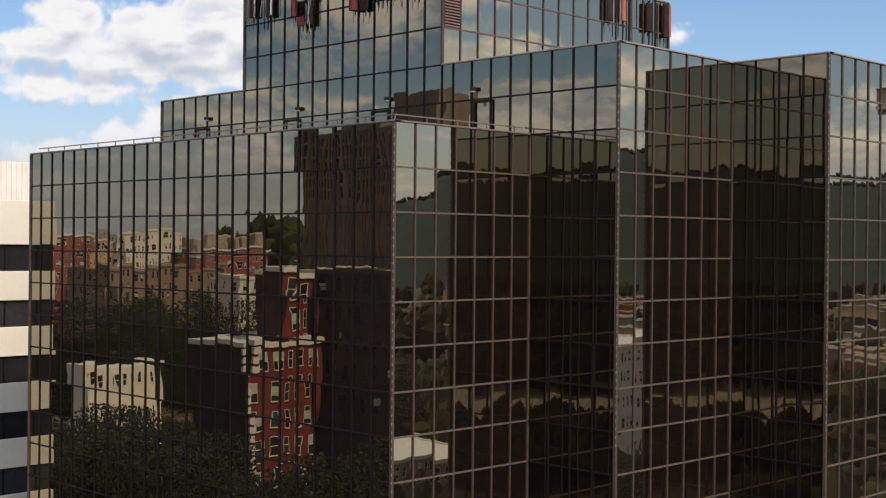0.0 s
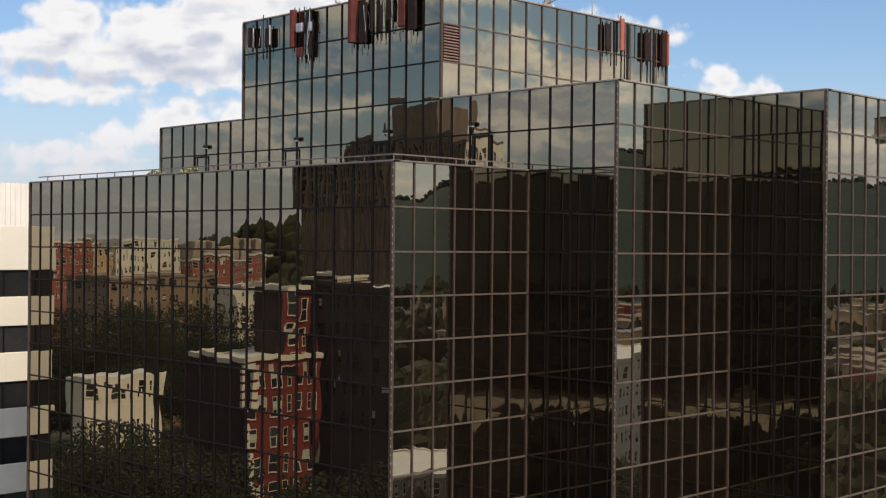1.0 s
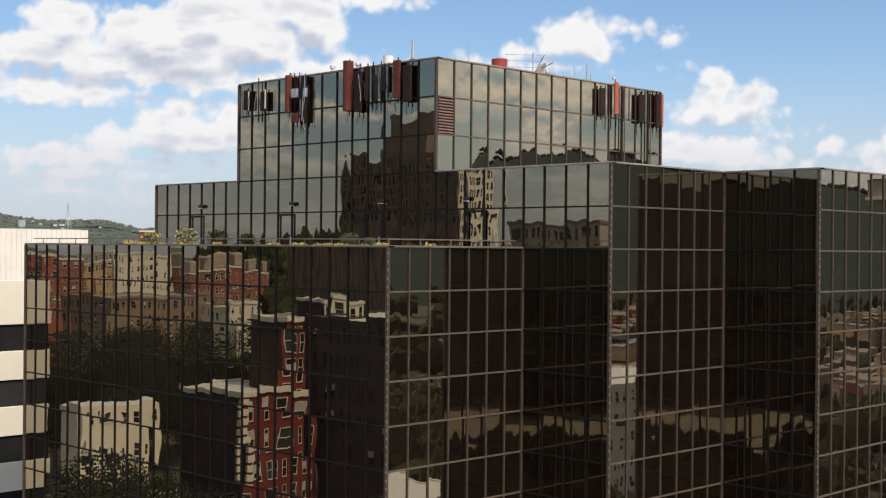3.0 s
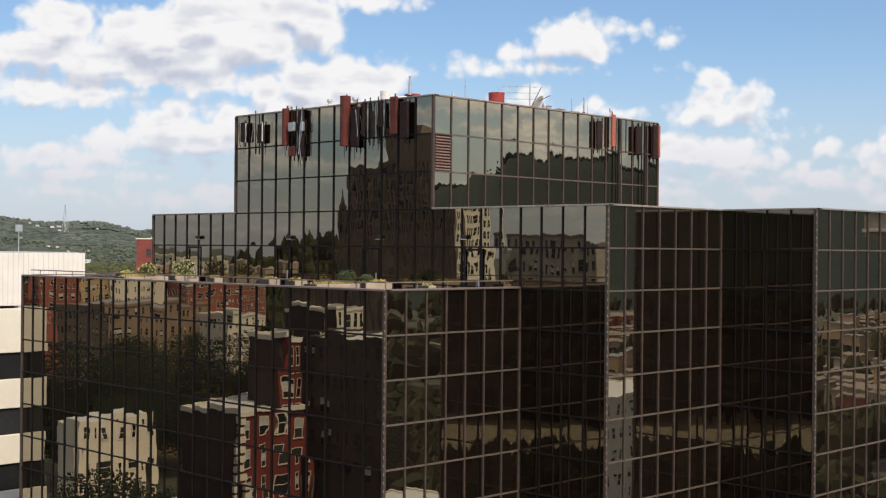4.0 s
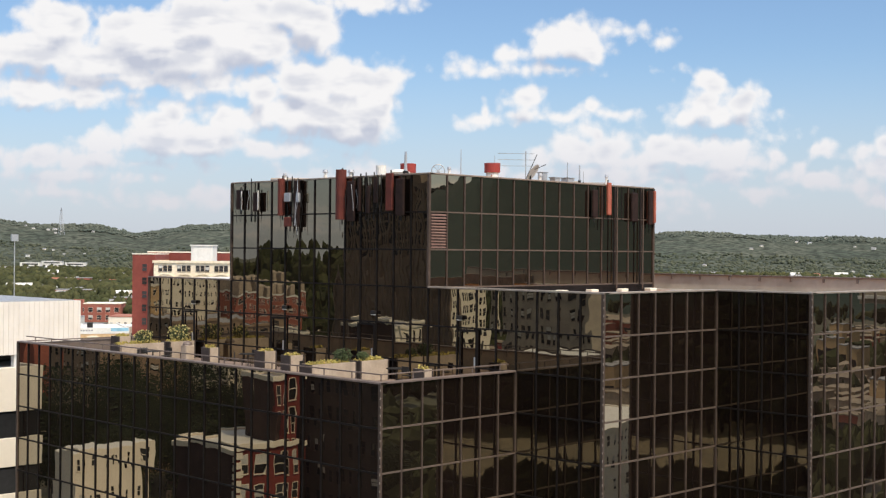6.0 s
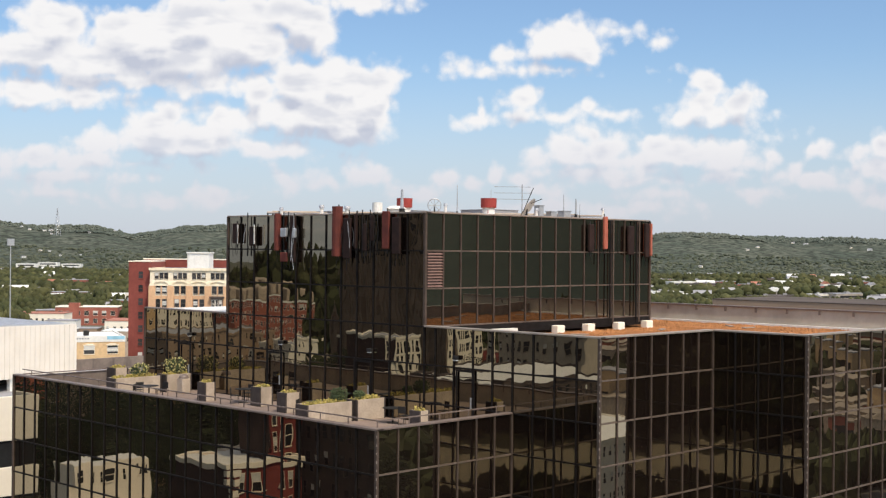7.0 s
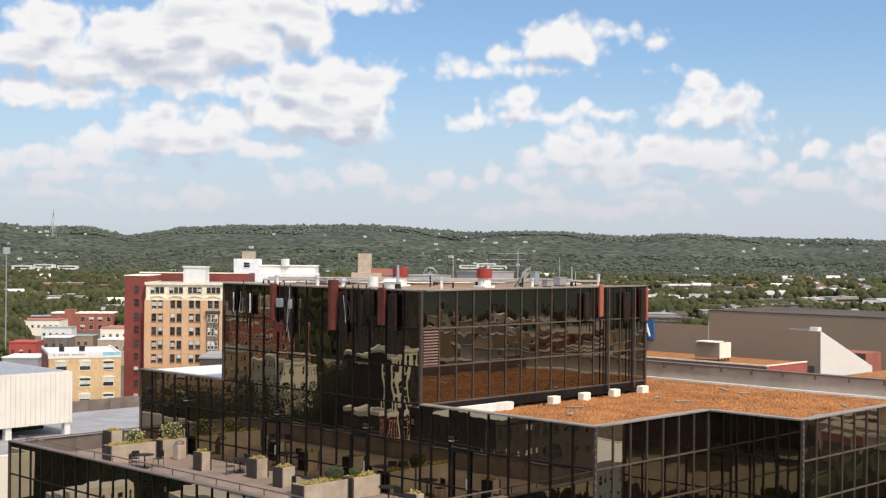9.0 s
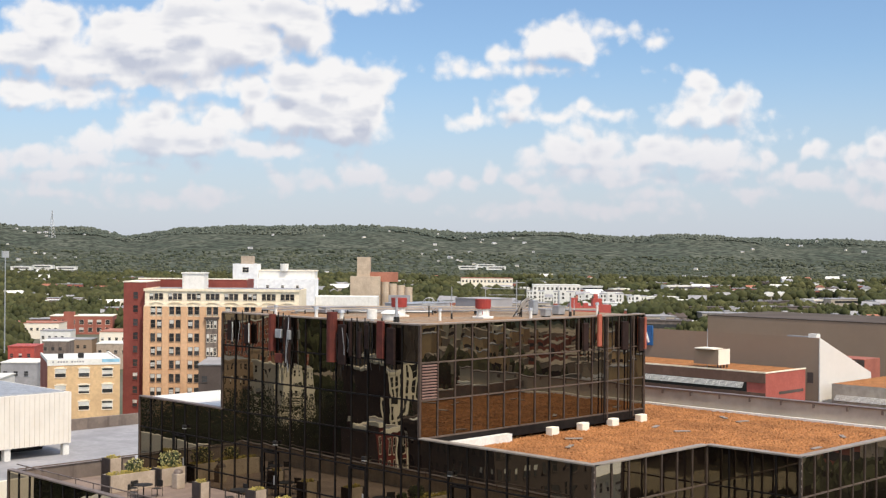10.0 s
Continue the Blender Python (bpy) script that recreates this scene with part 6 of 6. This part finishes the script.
RED_STREET = material("deep_red_brick", (0.22, 0.040, 0.030), (0.17, 0.033, 0.026), scale=0.2, fine=2.5, rough=0.9)
STONE_BROWN = material("brown_stone_rib", (0.26, 0.19, 0.14), (0.19, 0.145, 0.105), scale=0.2, rough=0.85)
# dark brown for the unlit east walls: their shade is painted on
SIDE_SHADE = material("shade_brown_brick", (0.060, 0.034, 0.026), (0.045, 0.027, 0.021), scale=0.3, rough=0.9)
low = street_block("red_corner_building", -53.4, 70.3, -44.4, 80.7, 24.6, RED_STREET, "red-brick corner building with cream quoins and cornice", trim=CREAM, bay=2.2, win=(0.95, 1.9), roof=WHITE, faces="S", seed=31)
part("side_wall", boxes((9.01, 0.4, 0, 9.12, 10.4, 24.2)), SIDE_SHADE, low, "dark side wall with shade put into its colour")
for k in range(24):
    part("quoin", boxes((8.4 - 0.15 * (k % 2), -0.12, 0.4 + k * 1.0, 9.12, 0.5, 1.1 + k * 1.0)), CREAM, low)
high = street_block("red_corner_tower", -53.6, 71.4, -50.3, 76.9, 32.0, RED_STREET, "taller red-brick tower wing with cream window surrounds", trim=CREAM, bay=1.65, win=(0.75, 2.2), faces="S", seed=33)
part("side_wall", boxes((3.31, 0.2, 0, 3.42, 5.5, 31.6)), SIDE_SHADE, high, "dark side wall with shade put into its colour")
street_block("brown_office_block", -80, 58, -55.8, 73.0, 32.2, DARK_WALL, "dark brown flat-roofed office block", roof=WHITE, trim=DARK_WALL, seed=35)
tall = street_block("stone_tower", -166, 161.7, -153.5, 200, 61, STONE_BROWN, "tall brown stone office tower with ribbed facade", trim=STONE_BROWN, bay=2.1, win=(1.0, 2.4), faces="E", blinds=0.0, seed=37)
# south face in sunlit cream over the brown of the shaded sides: painted light
part("front_facing", boxes((0, -0.2, 0, 12.5, -0.01, 60.6)), CREAM, tall, "cream street front in its sunlit tone")
windows_on(tall, [1.25 + 2.0 * k for k in range(6)], [56.5 - 3.3 * k for k in range(11)], 1.15, 2.1, lambda u, q: pose(u, -0.21, q), frame_mat=CREAM, blinds=0.0, seed=38)
part("crown", boxes((0.5, 9, 61.36, 12.0, 26, 70)), STONE_BROWN, tall)
rib = mesh_of(boxes((0, -0.30, 0, 0.62, 0.26, 60)), "rib", STONE_BROWN)
for k in range(19):
    piece("rib", rib, tall, Matrix.Translation((12.5, 0.35 + k * 2.08, 0)))
street_block("arched_brick_block", -138, 268, -125, 292, 37, RED_BRICK, "old red-brick block with cream arches", trim=CREAM, seed=41)
street_block("ochre_block", -146.5, 268, -138.4, 290, 35.5, YELLOW_BRICK, "ochre brick block with regular windows", seed=43)
street_block("cream_block", -164, 266, -147, 290, 38, CREAM, "cream stone block with tall windows", bay=2.2, seed=45)
street_block("grey_long_block", -121, 184, -95.6, 202, 30, GREY_CLAD, "long grey low-rise block with dark windows", trim=GREY_CLAD, bay=2.6, win=(1.0, 1.4), seed=47)
street_block("market_hall", -189, 256.6, -164.7, 280, 33, RED_BRICK, "red-brick hall with white upper works", trim=WHITE, seed=49)
for k in range(4):
    solo("roof_lantern", boxes((-188 + k * 6, 258, 33.03, -184 + k * 6, 276, 37.0)), CONCRETE, "tan roof lantern on the brick hall", "lantern", group="roof lanterns", bevel=0.4)
house_ = street_block("cream_street_house", -123.2, 140, -115.5, 152, 30.8, CREAM, "cream stone street house with tall dark windows", bay=2.5, win=(1.3, 2.6), faces="S", blinds=0.0, seed=57)
part("side_wall", boxes((7.71, 0.2, 0, 7.8, 11.9, 30.4)), SIDE_SHADE, house_, "dark side wall with shade put into its colour")
street_block("cream_annex", -124.3, 172, -116.6, 181, 28, CREAM, "small cream annex with dark canopies", seed=51)
street_block("pale_garage", -63, 115.4, -51.5, 120, 18.6, CREAM, "pale concrete garage building", bay=2.3, win=(0.7, 1.6), floors=5.0, faces="S", roof=WHITE, cornice=False, seed=53)

street_block("grey_stone_block", -125, 80, -100, 98.6, 43.6, CONCRETE_GREY, "grey-brown stone office block with small windows", trim=STONE_BROWN, bay=2.2, win=(1.0, 1.7), faces="E", blinds=0.2, seed=59)
solo("yard_wall", boxes((-80, 116, 0, -64.1, 116.5, 6.0)), CREAM, "pale rendered yard wall beside the garage", "wall")

# on the other side: low roofs below the far mountain
street_block("pale_roofed_store", 72, -96, 90, -78, 8, CONCRETE, "low store with a pale flat roof", roof=WHITE, faces="NW", seed=71)
street_block("tan_block", 104, -97, 126, -79.7, 21.5, CREAM, "cream mid-rise block beside a lot", roof=WHITE, faces="NW", seed=75)
street_block("brick_store", 158, -68, 170, -54, 17, YELLOW_BRICK, "yellow-brick store with flat roof", roof=LOT, faces="NW", seed=77)
street_block("brick_store", 40, -120, 64, -98, 12, RED_BRICK, "low red-brick store building", roof=ROOF_GREY, faces="NW", seed=79)
street_block("cream_store", 150, -38, 175, -22, 25, CONCRETE, "tan low-rise with strip windows", roof=LOT, faces="NW", seed=81)

# the mountain that closes the view on the other side and behind
MOUNT = [(-3.05, .075), (-2.7, .060), (-2.35, .058), (-2.0, .060), (-1.5, .058), (-1.1, .045), (-0.86, .034), (-0.827, .037), (-0.78, .040), (-0.752, .056), (-0.715, .060), (-0.70, .080), (-0.66, .082), (-0.60, .076), (-0.55, .068), (-0.47, .052), (-0.3, .050), (-0.1, .03)]


def mount_height(ang, f):
    top = 38 + 1500 * float(np.interp(ang, [p[0] for p in MOUNT], [p[1] for p in MOUNT]))
    return (top - 6) * math.sin(min(f, 1) * math.pi / 2) ** 1.3 - max(0, f - 1) * 300


bm = bmesh.new()
grid = {}
for i in range(161):
    ang = -3.05 + 2.95 * i / 160
    for j in range(13):
        f = j / 10
        r = 900 + 600 * f
        x, y = STAND.x + r * math.cos(ang), STAND.y + r * math.sin(ang)
        grid[i, j] = bm.verts.new((x, y, mount_height(ang, f) + noise.noise(Vector((x, y, 0)) * 0.01) * 6 * min(f, 1) - 0.5))
for i in range(160):
    for j in range(12):
        bm.faces.new((grid[i, j], grid[i + 1, j], grid[i + 1, j + 1], grid[i, j + 1]))
solo("wooded_mountain", bm, MOUNT_WOOD, "wooded mountain closing the other side of town", "hill", kind="structure")
spots = []
rng = random.Random(8)
for k in range(2600):
    ang, f = rng.uniform(-3.0, -0.12), rng.uniform(0.86, 1.03)
    r = 900 + 600 * f
    x, y = STAND.x + r * math.cos(ang), STAND.y + r * math.sin(ang)
    spots.append((x, y, mount_height(ang, f) - 3, rng.uniform(3, 6), rng.uniform(4, 8)))
crowns("mountain_woods", spots, "haze-tinted dark woods along the mountain crest", MOUNT_WOOD)
# a wooded knoll rising beyond the front street
KNOLL = Vector((-352, 436, 0))


def knoll_height(x, y):
    d = math.hypot(x - KNOLL.x, y - KNOLL.y) / 130
    return 36 * (1 - d * d) ** 2 if d < 1 else -0.5


bm = bmesh.new()
grid = {}
for i in range(29):
    for j in range(29):
        x, y = KNOLL.x - 140 + 10 * i, KNOLL.y - 140 + 10 * j
        grid[i, j] = bm.verts.new((x, y, knoll_height(x, y) - 0.3))
for i in range(28):
    for j in range(28):
        bm.faces.new((grid[i, j], grid[i + 1, j], grid[i + 1, j + 1], grid[i, j + 1]))
solo("knoll", bm, MOUNT_WOOD, "low wooded knoll behind the town blocks", "hill", kind="structure")
spots = []
STREET_CROWNS = material("dark_far_street_crowns", (0.036, 0.042, 0.018), (0.055, 0.056, 0.026), scale=0.03, fine=0.4, rough=0.95, spread=0.35, spec=0.1)
KEEP_CLEAR = ((-126, 138, -113, 154), (425, -545, 680, -315), (160, -200, 262, -112), (-166, 161, -153, 201), (-190, 255, -124, 293), (-125, 170, -95, 203), (100, -130, 192, -20), (70, -100, 92, -76))
for k in range(12000):
    ang = rng.uniform(0, math.tau)
    r = rng.uniform(260, 1000)
    x, y = r * math.cos(ang), r * math.sin(ang)
    q = Vector((x, y, 0)) - STAND
    if q.dot(AHEAD) > 0.85 * q.length or noise.noise(Vector((x * 0.012, y * 0.012, 9.0))) < (0.02 if -0.78 < math.atan2(y, x) < -0.42 else -0.30):
        continue
    if any(x0 - 6 < x < x1 + 6 and y0 - 6 < y < y1 + 6 for x0, y0, x1, y1 in KEEP_CLEAR):
        continue
    spots.append((x, y, -1.0, rng.uniform(3, 6.5), rng.uniform(7, 14)))
for k in range(900):
    x, y = KNOLL.x + rng.uniform(-125, 125), KNOLL.y + rng.uniform(-125, 125)
    spots.append((x, y, max(knoll_height(x, y), 0) - 1.5, rng.uniform(3, 7), rng.uniform(8, 16)))
crowns("street_woods", spots, "dense dark green tree crowns over the far streets", STREET_CROWNS)
spots = []
for k in range(900):
    x, y = rng.uniform(28, 176), rng.uniform(-132, -44)
    if noise.noise(Vector((x * 0.06, y * 0.06, 4.0))) < -0.12 or any(x0 - 3 < x < x1 + 3 and y0 - 3 < y < y1 + 3 for x0, y0, x1, y1 in ((70, -98, 92, -76), (102, -99, 128, -78), (148, -72, 184, -48), (38, -122, 66, -96))):
        continue
    spots.append((x, y, -0.5, rng.uniform(1.8, 3.4), rng.uniform(4.5, 8.5 if x > 105 else 11)))
for k in range(2200):
    x, y = (rng.uniform(188, 330), rng.uniform(-116, -66)) if k % 4 == 0 else (rng.uniform(-300, -70), rng.uniform(-240, -60))
    u = (x + 192) * -0.8 + (y + 143) * -0.6
    if -58 < u < 15 or noise.noise(Vector((x * 0.05, y * 0.05, 7.0))) < -0.25:
        continue
    spots.append((x, y, -0.5, rng.uniform(2.2, 4.2), rng.uniform(6, 11 if u > 0 or x > 0 else 6.5)))
for k in range(650):
    x, y = rng.uniform(86, 206), rng.uniform(-225, -130)
    if (x > 160 and y > -190 - (206 - x) * 0.6 and y + 166 > -0.55 * (x - 166)) or noise.noise(Vector((x * 0.05, y * 0.05, 2.0))) < -0.2:
        continue
    spots.append((x, y, -0.5, rng.uniform(2.2, 4.2), rng.uniform(4.5, 7.5)))
crowns("side_street_trees", spots, "dark trees crowded along the side streets", STREET_CROWNS)

def tree_kit(seed, h, r):
    t_ = thing("street_tree", "leafy green street tree", "tree", group="street trees")
    bm = bmesh.new()
    tube(bm, (0, 0, 0), (0.15, 0.1, h * 0.45), 0.28, 0.18, 8)
    rng_ = random.Random(seed)
    for k in range(6):
        a = k * math.tau / 6 + rng_.uniform(-0.3, 0.3)
        tube(bm, (0.1, 0.07, h * rng_.uniform(0.3, 0.45)), (r * 0.6 * math.cos(a), r * 0.6 * math.sin(a), h * rng_.uniform(0.6, 0.8)), 0.11, 0.04, 6)
    part("trunk", bm, BARK, t_)
    part("crown", leaf_cloud(3600, (0, 0, h * 0.64), (r, r, h * 0.38), 0.20, seed + 5, 0.3), LEAF_STREET, t_)
    return t_


tree_kits = [tree_kit(1, 15, 4.5), tree_kit(2, 18, 5.2), tree_kit(3, 13, 4.0), tree_kit(4, 25, 6.0)]
homes = []
for k in range(34):
    homes.append((rng.uniform(-46, -18), rng.uniform(38, 86), (0, 1, 2)))
for k in range(34):
    homes.append((-140 + k * 2.1 + rng.uniform(-1, 1), 162 + rng.uniform(-6, 8), (1, 3)))
for k in range(16):
    homes.append((rng.uniform(-86, -60), rng.uniform(86, 110), (1, 3)))
for k in range(16):
    homes.append((rng.uniform(-140, -64), rng.uniform(112, 150), (1, 3)))
for k in range(46):
    homes.append((rng.uniform(25, 180), rng.uniform(-132, -42), (0, 2)))
for i, (x, y, kinds) in enumerate(homes):
    if -82 < x < -42 and 56 < y < 84:
        x += 26
    if any(x0 - 5 < x < x1 + 5 and y0 - 5 < y < y1 + 5 for x0, y0, x1, y1 in ((60, -98, 128, -76), (110, -140, 260, -20), (38, -122, 66, -96), (-82, 86, -40, 124), (-122, 112, -92, 148))):
        continue
    copy_thing(tree_kits[rng.choice(kinds)], pose(x, y, 0, 0, 0, rng.uniform(0, 360)))
for i, k in enumerate(tree_kits):
    k.matrix_basis = pose(-30 + 5 * i, 62 + 9 * i, 0)

# street surfaces round the block
solo("road", boxes((-40, -200, 0.0, -6, 300, 0.04)), ASPHALT, "asphalt street along the front", "road", kind="structure")
solo("road", boxes((-5.99, -60, 0.0, 300, -24, 0.044)), ASPHALT, "asphalt street along the side", "road", kind="structure")
solo("car_park", prism([(166, -166), (200, -118), (258, -150), (222, -196)], 0.02, (0.10,) * 4), LOT, "pale worn parking lot beyond the trees", "parking lot", kind="structure")
solo("car_park", prism([(420, -352), (446, -300), (690, -490), (640, -566)], 0.02, (0.10,) * 4), LOT, "wide tan parking lot below the mountain", "parking lot", kind="structure")
solo("car_park", prism([(-237, -86), (-165, -182), (-127, -154), (-199, -58)], 0.02, (0.10,) * 4), CREAM, "pale concrete lot between the trees", "parking lot", kind="structure")
solo("car_park", boxes((-39, 84, 0.05, -8, 160, 0.10)), ASPHALT, "asphalt parking lot", "parking lot", kind="structure")
solo("car_park", boxes((-76, 88, 0.03, -40, 115, 0.09)), CREAM, "pale concrete lot before the garage", "parking lot", kind="structure")


def car_kit(paint, label):
    c = thing("parked_car", label, "car", group="parked cars")
    bm = boxes((-2.2, -0.88, 0.28, 2.2, 0.88, 0.85))
    part("body", bm, paint, c, bevel=0.12)
    cab = boxes((-1.3, -0.78, 0.85, 1.1, 0.78, 1.45))
    for v in cab.verts:
        if v.co.z > 1:
            v.co.x *= 0.72
            v.co.y *= 0.85
    part("cabin", cab, WINDOW, c, bevel=0.06)
    for x in (-1.4, 1.4):
        for y in (-0.8, 0.8):
            wheel = part("wheel", tube(bmesh.new(), (x, y - 0.1, 0.32), (x, y + 0.1, 0.32), 0.32, 0.32, 12), BLACK_STEEL, c)
            part("rim", tube(bmesh.new(), (x, y - 0.11, 0.32), (x, y + 0.11, 0.32), 0.18, 0.18, 10), STEEL, wheel)
    return c


cars = [car_kit(WHITE, "white saloon car parked on a lot"), car_kit(RED_PAINT, "red saloon car parked on a lot"), car_kit(BLACK_STEEL, "black saloon car parked on a lot"), car_kit(STEEL, "silver saloon car parked on a lot")]
slots = [(190 + 7.0 * i - 2 * j, -156 + 12 * j - 2.5 * i) for j in range(2) for i in range(6)] + [(-36 + 6 * i, 88 + 12 * j) for j in range(2) for i in range(3)] + [(470 + 14 * i + 9 * j, -352 - 10 * i + 8 * j) for j in range(2) for i in range(11)]
rng = random.Random(4)
for i, (x, y) in enumerate(slots):
    if i > 3 and rng.random() < 0.25:
        continue
    m = pose(x, y, 0.10, 0, 0, 90 + rng.choice((0, 180)))
    if i < 4:
        cars[i].matrix_basis = m
    else:
        copy_thing(rng.choice(cars), m)


# low flat roofs scattered below the mountain
def low_store(wall, roof, w_, d_, h_, label):
    b = thing("low_store", label, "building", group="low stores")
    part("wall", boxes((0, 0, 0, w_, d_, h_)), wall, b)
    part("roof", boxes((-0.3, -0.3, h_, w_ + 0.3, d_ + 0.3, h_ + 0.4)), roof, b)
    part("window_strip", boxes((-0.03, d_ * 0.1, h_ * 0.35, -0.004, d_ * 0.9, h_ * 0.7)), WINDOW, b)
    return b


stores = [low_store(CONCRETE, LOT, 16, 11, 8, "low store with a tan flat roof"), low_store(CREAM, CREAM, 12, 9, 11, "cream low-rise with a pale roof"), low_store(RED_BRICK, LOT, 20, 12, 7, "low brick store with a tan roof"), low_store(YELLOW_BRICK, ROOF_GREY, 10, 8, 13, "yellow-brick low-rise with a grey roof")]
rng = random.Random(77)
stores.append(low_store(RED_STREET, LOT, 16, 12, 15, "deep red brick block with a tan roof"))
for i in range(120):
    a, r = (rng.uniform(-0.78, -0.42), rng.uniform(270, 680)) if i % 5 < 4 else (rng.uniform(2.08, 2.42), rng.uniform(330, 680))
    m = pose(r * math.cos(a), r * math.sin(a), 0, 0, 0, rng.choice((0, 10, -12, 90)))
    if i < 5:
        stores[i].matrix_basis = m
    else:
        copy_thing(stores[rng.choice((0, 0, 2, 3)) if i % 5 < 4 else rng.randrange(5)], m)
